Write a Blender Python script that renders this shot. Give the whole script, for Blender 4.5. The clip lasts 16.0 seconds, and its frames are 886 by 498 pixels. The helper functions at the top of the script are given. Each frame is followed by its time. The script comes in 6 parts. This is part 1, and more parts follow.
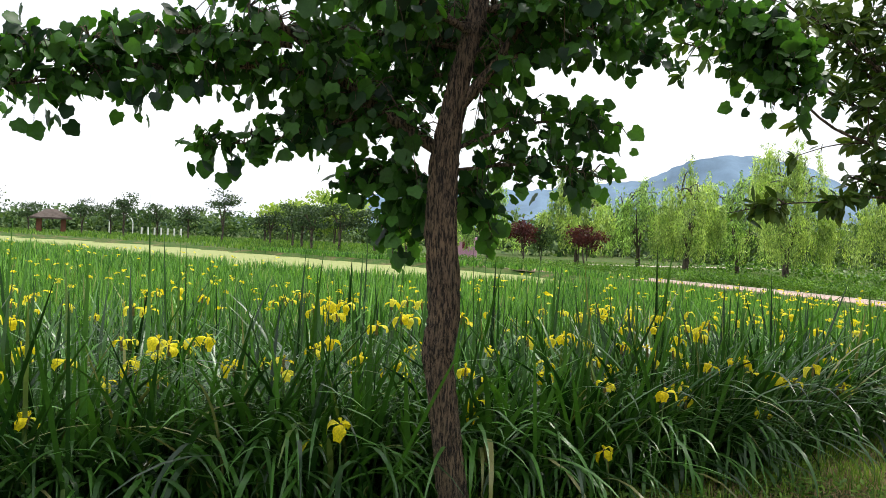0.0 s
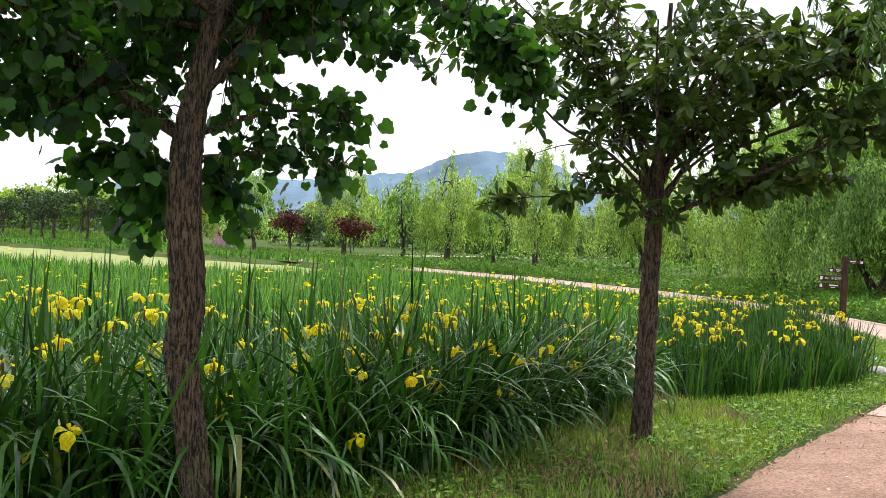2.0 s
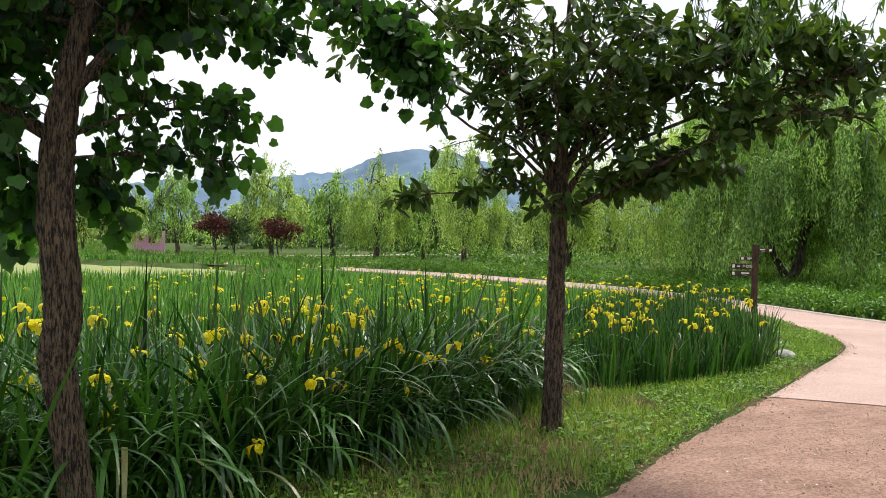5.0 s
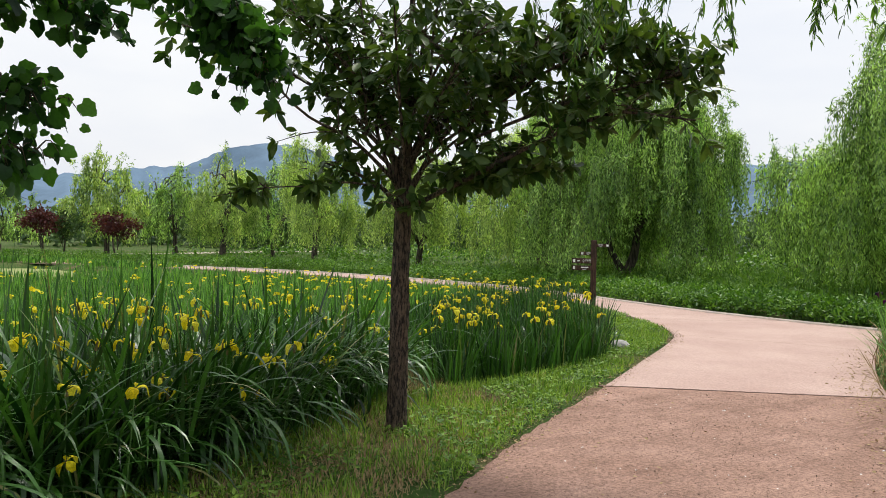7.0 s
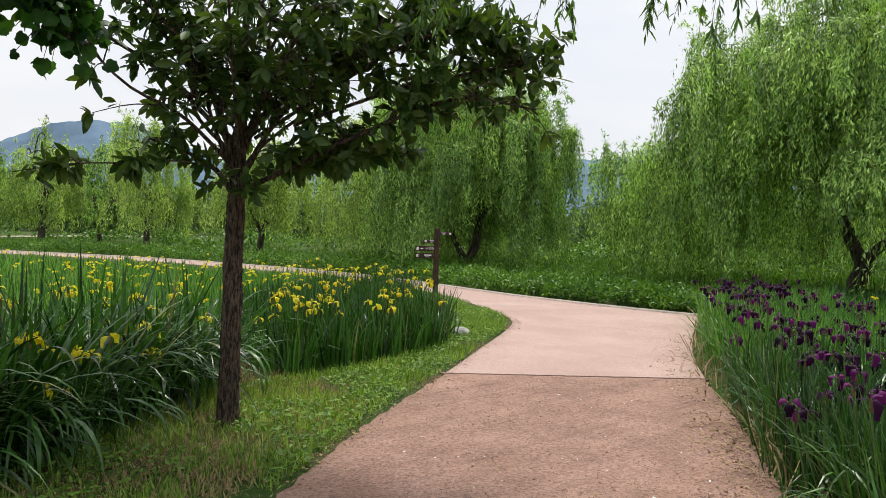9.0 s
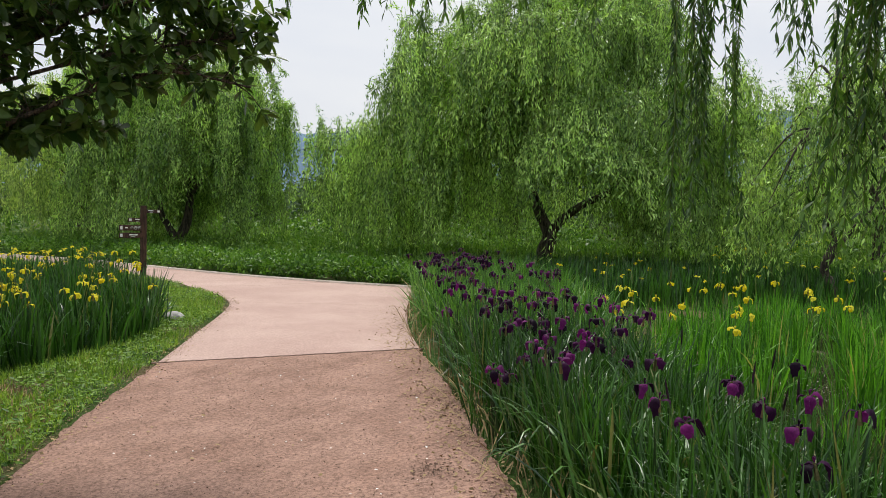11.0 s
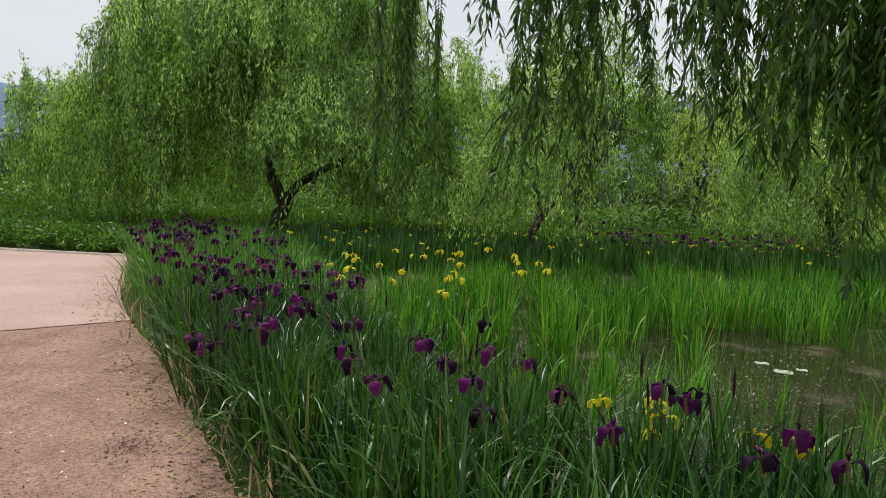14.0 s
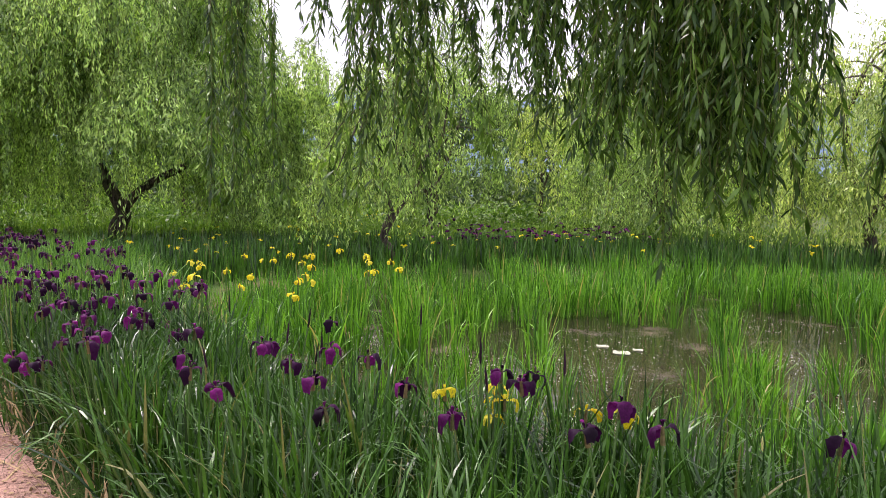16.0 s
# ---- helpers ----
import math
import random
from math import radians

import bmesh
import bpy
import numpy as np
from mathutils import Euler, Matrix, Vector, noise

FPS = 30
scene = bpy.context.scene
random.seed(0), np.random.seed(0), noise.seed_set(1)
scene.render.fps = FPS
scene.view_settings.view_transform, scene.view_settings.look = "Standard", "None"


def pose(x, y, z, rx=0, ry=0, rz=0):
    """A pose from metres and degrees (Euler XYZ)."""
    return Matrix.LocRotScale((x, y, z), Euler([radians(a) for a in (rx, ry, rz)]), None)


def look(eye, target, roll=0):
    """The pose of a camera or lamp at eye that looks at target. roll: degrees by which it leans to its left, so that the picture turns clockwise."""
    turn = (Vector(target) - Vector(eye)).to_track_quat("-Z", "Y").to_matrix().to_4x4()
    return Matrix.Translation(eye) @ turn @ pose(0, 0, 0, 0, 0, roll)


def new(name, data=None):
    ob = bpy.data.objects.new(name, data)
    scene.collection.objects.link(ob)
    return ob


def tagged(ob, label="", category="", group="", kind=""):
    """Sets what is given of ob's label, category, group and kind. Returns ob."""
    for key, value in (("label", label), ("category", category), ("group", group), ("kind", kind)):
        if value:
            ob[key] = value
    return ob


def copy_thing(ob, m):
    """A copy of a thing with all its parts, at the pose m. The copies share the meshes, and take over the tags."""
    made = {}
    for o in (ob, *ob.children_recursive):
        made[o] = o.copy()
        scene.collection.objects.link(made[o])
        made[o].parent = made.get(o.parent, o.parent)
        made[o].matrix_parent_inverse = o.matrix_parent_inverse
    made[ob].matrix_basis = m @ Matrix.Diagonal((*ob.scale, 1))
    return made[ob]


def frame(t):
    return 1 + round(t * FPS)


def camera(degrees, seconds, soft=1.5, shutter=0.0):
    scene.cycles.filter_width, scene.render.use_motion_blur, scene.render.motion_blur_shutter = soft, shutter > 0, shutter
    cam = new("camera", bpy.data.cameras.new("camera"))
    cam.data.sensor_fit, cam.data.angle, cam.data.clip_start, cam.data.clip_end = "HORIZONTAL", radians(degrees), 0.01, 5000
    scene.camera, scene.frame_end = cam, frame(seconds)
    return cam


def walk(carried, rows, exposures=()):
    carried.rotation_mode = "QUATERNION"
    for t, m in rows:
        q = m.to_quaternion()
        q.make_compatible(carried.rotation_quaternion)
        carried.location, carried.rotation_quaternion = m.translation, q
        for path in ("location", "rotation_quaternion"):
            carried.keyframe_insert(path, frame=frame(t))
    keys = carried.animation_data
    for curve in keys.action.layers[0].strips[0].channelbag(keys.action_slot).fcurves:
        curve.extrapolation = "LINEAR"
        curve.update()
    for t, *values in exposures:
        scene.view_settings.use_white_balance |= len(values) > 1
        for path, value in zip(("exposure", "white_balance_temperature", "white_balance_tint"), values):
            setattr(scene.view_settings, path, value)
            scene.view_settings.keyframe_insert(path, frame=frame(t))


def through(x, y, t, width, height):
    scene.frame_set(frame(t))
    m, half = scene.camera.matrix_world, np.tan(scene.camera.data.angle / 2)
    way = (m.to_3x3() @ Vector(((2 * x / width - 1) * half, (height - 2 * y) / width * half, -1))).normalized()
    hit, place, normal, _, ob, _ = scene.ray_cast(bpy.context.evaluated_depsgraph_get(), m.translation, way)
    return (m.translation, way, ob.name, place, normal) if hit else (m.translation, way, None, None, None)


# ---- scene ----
# Camera: seconds, eye, then yaw, pitch and roll in degrees.
cam = camera(59.4, 16.0, soft=0.8)
PATH = [
    (0.0, -0.001, 0.000, 1.544, -1.54, -0.83, 2.52),
    (0.5, 0.010, 0.013, 1.548, -6.91, -1.04, 2.64),
    (1.0, 0.025, 0.008, 1.548, -12.64, -0.88, 2.74),
    (1.5, 0.055, 0.011, 1.547, -16.72, -0.79, 2.75),
    (2.0, 0.092, -0.010, 1.549, -18.48, -0.78, 2.66),
    (2.5, 0.128, -0.033, 1.552, -19.38, -0.76, 2.49),
    (3.0, 0.162, -0.042, 1.552, -19.54, -0.74, 2.32),
    (3.2, 0.174, -0.053, 1.548, -19.67, -0.74, 2.24),
    (5.3, 0.332, -0.030, 1.554, -25.63, -0.80, 0.62),
    (5.5, 0.356, -0.021, 1.548, -28.26, -0.83, 0.47),
    (6.0, 0.394, 0.002, 1.547, -31.77, -0.84, 0.38),
    (6.5, 0.420, 0.034, 1.546, -33.13, -0.86, 0.58),
    (7.0, 0.432, 0.049, 1.549, -34.27, -0.80, 1.08),
    (7.5, 0.471, 0.078, 1.541, -36.60, -0.93, 1.52),
    (8.0, 0.519, 0.117, 1.535, -38.51, -1.07, 1.77),
    (8.2, 0.530, 0.126, 1.532, -39.51, -1.13, 1.83),
    (10.3, 0.617, 0.209, 1.584, -59.07, -1.96, 1.48),
    (10.5, 0.575, 0.195, 1.593, -61.07, -2.07, 1.35),
    (11.0, 0.580, 0.189, 1.586, -66.37, -2.72, 1.39),
    (11.5, 0.617, 0.135, 1.585, -72.35, -3.37, 1.46),
    (12.0, 0.630, 0.112, 1.579, -75.42, -3.99, 1.75),
    (12.5, 0.630, 0.086, 1.578, -77.00, -4.43, 1.93),
    (13.0, 0.623, 0.058, 1.576, -78.49, -4.60, 2.24),
    (13.5, 0.622, 0.028, 1.577, -81.40, -4.54, 2.53),
    (14.0, 0.622, -0.009, 1.576, -85.42, -4.38, 2.67),
    (14.5, 0.608, -0.034, 1.570, -88.66, -4.18, 2.40),
    (15.0, 0.604, -0.055, 1.568, -91.28, -4.11, 1.77),
    (15.5, 0.612, -0.077, 1.561, -93.96, -4.04, 1.20),
    (16.0, 0.593, -0.087, 1.562, -95.98, -3.97, 0.90),
]
walk(cam, [(t, pose(x, y, z, 0, 0, yaw) @ pose(0, 0, 0, 90 + pitch, 0, 0) @ pose(0, 0, 0, 0, 0, roll))
           for t, x, y, z, yaw, pitch, roll in PATH],
     exposures=[(0.0, 0.24, 6500, 10), (3.0, 0.34, 6500, 10), (5.5, -0.06, 6500, 10), (8.0, -0.23, 6500, 10), (10.5, -0.29, 6500, 10), (12.0, -0.44, 6500, 10), (13.0, -0.44, 6500, 10), (14.5, -0.42, 6500, 10), (15.5, 0.22, 6500, 12), (16.0, 0.42, 6500, 32)])

# ---- light: a bright overcast sky with a weak, wide sun ----
world = bpy.data.worlds.new("overcast")
scene.world = world
world.use_nodes = True
wn, wl = world.node_tree.nodes, world.node_tree.links
wn.clear()
sky = wn.new("ShaderNodeTexSky")
sky.sky_type, sky.sun_disc = "NISHITA", False
SUN_EL, SUN_AZ = radians(62), radians(60)
sky.sun_elevation, sky.sun_rotation, sky.dust_density, sky.air_density = SUN_EL, SUN_AZ, 4.0, 1.5
sky_gain = wn.new("ShaderNodeVectorMath"); sky_gain.operation = "SCALE"; sky_gain.inputs["Scale"].default_value = 0.10
wl.new(sky.outputs[0], sky_gain.inputs[0])
wcoord = wn.new("ShaderNodeTexCoord")
wnoise = wn.new("ShaderNodeTexNoise"); wnoise.inputs["Scale"].default_value = 2.2; wnoise.inputs["Detail"].default_value = 5
wmap = wn.new("ShaderNodeMapping"); wmap.inputs["Scale"].default_value = (1, 1, 3.5)
wl.new(wcoord.outputs["Generated"], wmap.inputs[0]); wl.new(wmap.outputs[0], wnoise.inputs["Vector"])
wramp = wn.new("ShaderNodeValToRGB")
wramp.color_ramp.elements[0].position, wramp.color_ramp.elements[0].color = 0.3, (0.80, 0.84, 0.93, 1)
wramp.color_ramp.elements[1].position, wramp.color_ramp.elements[1].color = 0.62, (0.97, 0.98, 1.0, 1)
wl.new(wnoise.outputs[0], wramp.inputs[0])
wmix = wn.new("ShaderNodeMix"); wmix.data_type = "RGBA"; wmix.inputs["Factor"].default_value = 0.88
wl.new(sky_gain.outputs[0], wmix.inputs["A"]); wl.new(wramp.outputs[0], wmix.inputs["B"])
wbg = wn.new("ShaderNodeBackground"); wbg.inputs["Strength"].default_value = 1.22
wout = wn.new("ShaderNodeOutputWorld")
wl.new(wmix.outputs["Result"], wbg.inputs["Color"]); wl.new(wbg.outputs[0], wout.inputs[0])
sun = new("sun", bpy.data.lights.new("sun", "SUN"))
sun.data.energy, sun.data.angle, sun.data.color = 3.6, radians(14), (1.0, 0.96, 0.9)
sun.matrix_world = look((30 * math.sin(SUN_AZ), 30 * math.cos(SUN_AZ), 30 * math.tan(SUN_EL)), (0, 0, 0))

# ---- materials ----
def nodes_of(name):
    m = bpy.data.materials.new(name)
    m.use_nodes = True
    n, l = m.node_tree.nodes, m.node_tree.links
    b = n["Principled BSDF"]
    return m, n, l, b


def ramp(n, stops):
    r = n.new("ShaderNodeValToRGB")
    while len(r.color_ramp.elements) < len(stops):
        r.color_ramp.elements.new(0.5)
    for e, (p, c) in zip(r.color_ramp.elements, stops):
        e.position, e.color = p, (*c, 1)
    return r


def noise_node(n, l, scale, detail=4, stretch=None, rough=0.6):
    c = n.new("ShaderNodeTexCoord")
    t = n.new("ShaderNodeTexNoise")
    t.inputs["Scale"].default_value, t.inputs["Detail"].default_value, t.inputs["Roughness"].default_value = scale, detail, rough
    if stretch:
        mp = n.new("ShaderNodeMapping")
        mp.inputs["Scale"].default_value = stretch
        l.new(c.outputs["Object"], mp.inputs[0]); l.new(mp.outputs[0], t.inputs["Vector"])
    else:
        l.new(c.outputs["Object"], t.inputs["Vector"])
    return t


def mix_rgb(n, l, fac, a, b, mode="MIX"):
    m = n.new("ShaderNodeMix"); m.data_type, m.blend_type = "RGBA", mode
    for sock, v in (("Factor", fac), ("A", a), ("B", b)):
        if isinstance(v, (int, float)):
            m.inputs[sock].default_value = v
        elif isinstance(v, tuple):
            m.inputs[sock].default_value = (*v, 1)
        else:
            l.new(v, m.inputs[sock])
    return m.outputs["Result"]


def leaf_material(name, dark, light, through=0.35, rough=0.5, spot=None, big=0.35, gloss=0.25, patchy=0.0):
    """Leaves: every blade or leaf a little different, patches of tone, light shining through."""
    m, n, l, b = nodes_of(name)
    geo = n.new("ShaderNodeNewGeometry")
    mid = tuple((p + q) / 2 for p, q in zip(dark, light))
    stops = [(0.0, dark), (0.5, mid), (1.0, light)]
    if spot:
        stops = [(0.0, dark), (0.5, mid), (0.965, light), (0.985, spot)]
    r = ramp(n, stops)
    l.new(geo.outputs["Random Per Island"], r.inputs[0])
    patch = noise_node(n, l, big, 3)
    pr = ramp(n, [(0.35 + 0.04 * bool(patchy), tuple(c - patchy for c in (0.72, 0.78, 0.7))), (0.7 - 0.06 * bool(patchy), tuple(c + patchy * 0.5 for c in (1.2, 1.15, 1.1)))])
    l.new(patch.outputs[0], pr.inputs[0])
    col = mix_rgb(n, l, 1.0, r.outputs[0], pr.outputs[0], "MULTIPLY")
    fine = noise_node(n, l, 60, 2)
    fr = ramp(n, [(0.3, (0.85, 0.85, 0.85)), (0.7, (1.12, 1.12, 1.12))])
    l.new(fine.outputs[0], fr.inputs[0])
    col = mix_rgb(n, l, 1.0, col, fr.outputs[0], "MULTIPLY")
    l.new(col, b.inputs["Base Color"])
    b.inputs["Roughness"].default_value = rough
    b.inputs["Specular IOR Level"].default_value = gloss
    tr = n.new("ShaderNodeBsdfTranslucent")
    tcol = mix_rgb(n, l, 1.0, col, (1.5, 1.55, 0.6), "MULTIPLY")
    l.new(tcol, tr.inputs["Color"])
    mx = n.new("ShaderNodeMixShader")
    mx.inputs[0].default_value = through
    l.new(b.outputs[0], mx.inputs[1]); l.new(tr.outputs[0], mx.inputs[2])
    l.new(mx.outputs[0], n["Material Output"].inputs[0])
    return m


def bark_material(name, dark, light, scale=30, stretch=(1, 1, 0.18), bump=0.9):
    m, n, l, b = nodes_of(name)
    t = noise_node(n, l, scale, 8, stretch, 0.72)
    r = ramp(n, [(0.44, dark), (0.56, light)])
    l.new(t.outputs[0], r.inputs[0])
    t2 = noise_node(n, l, 5, 3)
    r2 = ramp(n, [(0.3, (0.65, 0.65, 0.62)), (0.7, (1.15, 1.1, 1.0))])
    l.new(t2.outputs[0], r2.inputs[0])
    l.new(mix_rgb(n, l, 1.0, r.outputs[0], r2.outputs[0], "MULTIPLY"), b.inputs["Base Color"])
    b.inputs["Roughness"].default_value = 0.9
    bp = n.new("ShaderNodeBump"); bp.inputs["Strength"].default_value, bp.inputs["Distance"].default_value = bump, 0.03
    l.new(t.outputs[0], bp.inputs["Height"]); l.new(bp.outputs[0], b.inputs["Normal"])
    return m


def rough_material(name, stops, scale, fine_stops, fine_scale, bump=0.5, dist=0.01, rough=0.9, streak=None):
    m, n, l, b = nodes_of(name)
    t = noise_node(n, l, scale, 5)
    r = ramp(n, stops); l.new(t.outputs[0], r.inputs[0])
    f = noise_node(n, l, fine_scale, 4, None, 0.75)
    fr = ramp(n, fine_stops); l.new(f.outputs[0], fr.inputs[0])
    col = mix_rgb(n, l, 1.0, r.outputs[0], fr.outputs[0], "MULTIPLY")
    if streak is not None:
        # long worn tracks along one direction (degrees)
        sn = noise_node(n, l, 1.0, 5, (0.3, 5.0, 1.0), 0.8)
        sn.inputs["Vector"].links[0].from_node.inputs["Rotation"].default_value = (0, 0, radians(-streak))
        sr = ramp(n, [(0.34, (0.84, 0.82, 0.81)), (0.5, (1.0, 1.0, 1.0)), (0.68, (1.09, 1.07, 1.05))]); l.new(sn.outputs[0], sr.inputs[0])
        col = mix_rgb(n, l, 1.0, col, sr.outputs[0], "MULTIPLY")
    l.new(col, b.inputs["Base Color"])
    b.inputs["Roughness"].default_value = rough
    b.inputs["Specular IOR Level"].default_value = 0.15
    bp = n.new("ShaderNodeBump"); bp.inputs["Strength"].default_value, bp.inputs["Distance"].default_value = bump, dist
    l.new(f.outputs[0], bp.inputs["Height"]); l.new(bp.outputs[0], b.inputs["Normal"])
    return m


def plain_material(name, colour, rough=0.6, scale=18, amount=0.2):
    lo = tuple(max(0, c * (1 - amount)) for c in colour)
    hi = tuple(min(1, c * (1 + amount)) for c in colour)
    return rough_material(name, [(0.3, lo), (0.7, hi)], scale, [(0.3, (0.9,) * 3), (0.7, (1.08,) * 3)], 140, 0.15, 0.003, rough)


def petal_material(name, stops, through=0.4, rough=0.6):
    """Petals: every bloom of its own tone, with fine veins."""
    m, n, l, b = nodes_of(name)
    oi = n.new("ShaderNodeObjectInfo")
    isl = n.new("ShaderNodeNewGeometry")
    add = n.new("ShaderNodeMath"); add.operation = "ADD"
    l.new(oi.outputs["Random"], add.inputs[0]); l.new(isl.outputs["Random Per Island"], add.inputs[1])
    fr = n.new("ShaderNodeMath"); fr.operation = "FRACT"; l.new(add.outputs[0], fr.inputs[0])
    r = ramp(n, stops)
    l.new(fr.outputs[0], r.inputs[0])
    v = noise_node(n, l, 90, 3, (0.3, 1, 1))
    vr = ramp(n, [(0.3, (0.6,) * 3), (0.7, (1.2,) * 3)]); l.new(v.outputs[0], vr.inputs[0])
    col = mix_rgb(n, l, 1.0, r.outputs[0], vr.outputs[0], "MULTIPLY")
    l.new(col, b.inputs["Base Color"]); b.inputs["Roughness"].default_value = rough
    b.inputs["Specular IOR Level"].default_value = 0.15
    tr = n.new("ShaderNodeBsdfTranslucent"); l.new(col, tr.inputs["Color"])
    mx = n.new("ShaderNodeMixShader"); mx.inputs[0].default_value = through
    l.new(b.outputs[0], mx.inputs[1]); l.new(tr.outputs[0], mx.inputs[2])
    l.new(mx.outputs[0], n["Material Output"].inputs[0])
    return m


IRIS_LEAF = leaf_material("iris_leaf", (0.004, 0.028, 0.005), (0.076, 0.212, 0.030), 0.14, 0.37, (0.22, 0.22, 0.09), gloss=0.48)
# farther irises: sunlit sheen and haze put into a lighter leaf colour
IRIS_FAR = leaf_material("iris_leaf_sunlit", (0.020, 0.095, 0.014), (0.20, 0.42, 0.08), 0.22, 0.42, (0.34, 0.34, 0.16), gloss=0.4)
REED = leaf_material("young_iris_leaf", (0.014, 0.088, 0.007), (0.18, 0.46, 0.045), 0.24, 0.45, (0.42, 0.40, 0.16), gloss=0.3)
GRASS = leaf_material("grass_blade", (0.08, 0.19, 0.025), (0.38, 0.53, 0.11), 0.3, 0.6, (0.40, 0.34, 0.18), 0.8)
T1_LEAF = leaf_material("lobed_leaf", (0.006, 0.026, 0.013), (0.072, 0.195, 0.034), 0.44, 0.45, gloss=0.3)
T2_LEAF = leaf_material("oval_leaf", (0.026, 0.066, 0.014), (0.115, 0.18, 0.042), 0.26, 0.36)
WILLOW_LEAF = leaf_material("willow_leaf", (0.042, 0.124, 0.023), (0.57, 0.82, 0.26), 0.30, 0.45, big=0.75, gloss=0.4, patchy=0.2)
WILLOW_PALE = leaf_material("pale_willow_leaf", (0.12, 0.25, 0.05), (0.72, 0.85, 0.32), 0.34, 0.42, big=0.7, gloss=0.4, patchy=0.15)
# hanging strands seen against the sky: backlit shade put into a darker colour
WILLOW_NEAR = leaf_material("near_willow_leaf_backlit", (0.010, 0.045, 0.008), (0.14, 0.28, 0.045), 0.34, 0.4, gloss=0.45)
CLOVER_LEAF = leaf_material("clover_leaf", (0.050, 0.135, 0.016), (0.27, 0.43, 0.07), 0.25, 0.5)
SHRUB_LEAF = leaf_material("shrub_leaf", (0.026, 0.095, 0.012), (0.18, 0.35, 0.045), 0.25, 0.45)
FAR_LEAF = leaf_material("far_leaf", (0.025, 0.065, 0.028), (0.14, 0.22, 0.085), 0.25, 0.6, None, 0.15)
PARK_LEAF = leaf_material("dark_park_leaf", (0.018, 0.045, 0.024), (0.085, 0.135, 0.06), 0.2, 0.6, None, 0.15)
FAR_PALE = leaf_material("far_pale_leaf", (0.18, 0.30, 0.06), (0.45, 0.56, 0.15), 0.35, 0.6, None, 0.15)
MAPLE_LEAF = leaf_material("red_maple_leaf", (0.05, 0.014, 0.018), (0.13, 0.035, 0.04), 0.3, 0.5)
MEADOW_LEAF = leaf_material("meadow_leaf", (0.04, 0.12, 0.02), (0.19, 0.32, 0.06), 0.3, 0.6, None, 0.2)
STEM = plain_material("stem", (0.09, 0.17, 0.05), 0.5)
TWIG = plain_material("willow_twig", (0.14, 0.17, 0.05), 0.6)
YELLOW = petal_material("yellow_petal", [(0.0, (0.86, 0.68, 0.015)), (0.4, (0.93, 0.80, 0.02)), (1.0, (0.95, 0.88, 0.09))], 0.45)
PURPLE = petal_material("purple_petal", [(0.0, (0.008, 0.002, 0.010)), (0.5, (0.030, 0.003, 0.032)), (0.8, (0.10, 0.007, 0.09)), (1.0, (0.24, 0.02, 0.19))], 0.3)
SPATHE = petal_material("dry_spathe", [(0.0, (0.12, 0.13, 0.05)), (1.0, (0.28, 0.2, 0.09))], 0.2)
T1_BARK = bark_material("furrowed_bark", (0.010, 0.006, 0.005), (0.21, 0.15, 0.105), 90, (1, 1, 0.16), 1.0)
T2_BARK = bark_material("grey_bark", (0.018, 0.012, 0.009), (0.17, 0.122, 0.09), 50, (1, 1, 0.25), 1.0)
W_BARK = bark_material("willow_bark", (0.025, 0.02, 0.016), (0.12, 0.10, 0.08), 14)
SOIL = rough_material("soil_turf", [(0.42, (0.05, 0.105, 0.022)), (0.54, (0.08, 0.12, 0.035)), (0.66, (0.16, 0.125, 0.075))], 0.9,
                      [(0.3, (0.55, 0.6, 0.5)), (0.7, (1.25, 1.2, 1.1))], 26, 0.9, 0.03, 1.0)
ROAD = rough_material("coarse_pink_paving", [(0.30, (0.27, 0.165, 0.125)), (0.70, (0.40, 0.255, 0.20))], 1.9,
                      [(0.37, (0.62, 0.60, 0.58)), (0.49, (0.95, 0.95, 0.95)), (0.63, (1.30, 1.26, 1.22))], 46, 0.9, 0.008, 0.85, streak=30)
ROAD_FINE = rough_material("smooth_pink_paving", [(0.3, (0.44, 0.30, 0.255)), (0.7, (0.55, 0.40, 0.345))], 0.7,
                           [(0.38, (0.78,) * 3), (0.62, (1.14,) * 3)], 48, 0.3, 0.003, 0.8)
LITTER = plain_material("dry_litter", (0.38, 0.28, 0.15), 0.9)
CRACK = plain_material("crack_fill", (0.15, 0.10, 0.075), 0.95)
EDGING = plain_material("pale_edging", (0.62, 0.54, 0.46), 0.85)
SAND = plain_material("pale_sand", (0.46, 0.40, 0.31), 0.95, 2)
ROCK = rough_material("pale_rock", [(0.3, (0.32, 0.31, 0.29)), (0.7, (0.62, 0.60, 0.57))], 8, [(0.3, (0.8,) * 3), (0.7, (1.1,) * 3)], 60, 0.6, 0.01)
POST_WOOD = bark_material("dark_stained_wood", (0.035, 0.018, 0.012), (0.085, 0.045, 0.03), 40, (1, 1, 0.1), 0.3)
WHITE = plain_material("white_paint", (0.75, 0.75, 0.73), 0.5)
SIGN_GREEN = plain_material("green_print", (0.10, 0.35, 0.16), 0.5)
PINK = plain_material("pink_paint", (0.70, 0.36, 0.58), 0.6)
MAROON = plain_material("maroon_print", (0.20, 0.03, 0.07), 0.6)
ROOF_TILE = rough_material("grey_roof_tile", [(0.3, (0.07, 0.055, 0.048)), (0.7, (0.14, 0.115, 0.10))], 2, [(0.3, (0.7,) * 3), (0.7, (1.1,) * 3)], 9, 0.6, 0.05)
BRICK = plain_material("red_brown_timber", (0.16, 0.07, 0.045), 0.8, 2)
GREY_WOOD = plain_material("weathered_fence", (0.20, 0.17, 0.14), 0.9, 4)


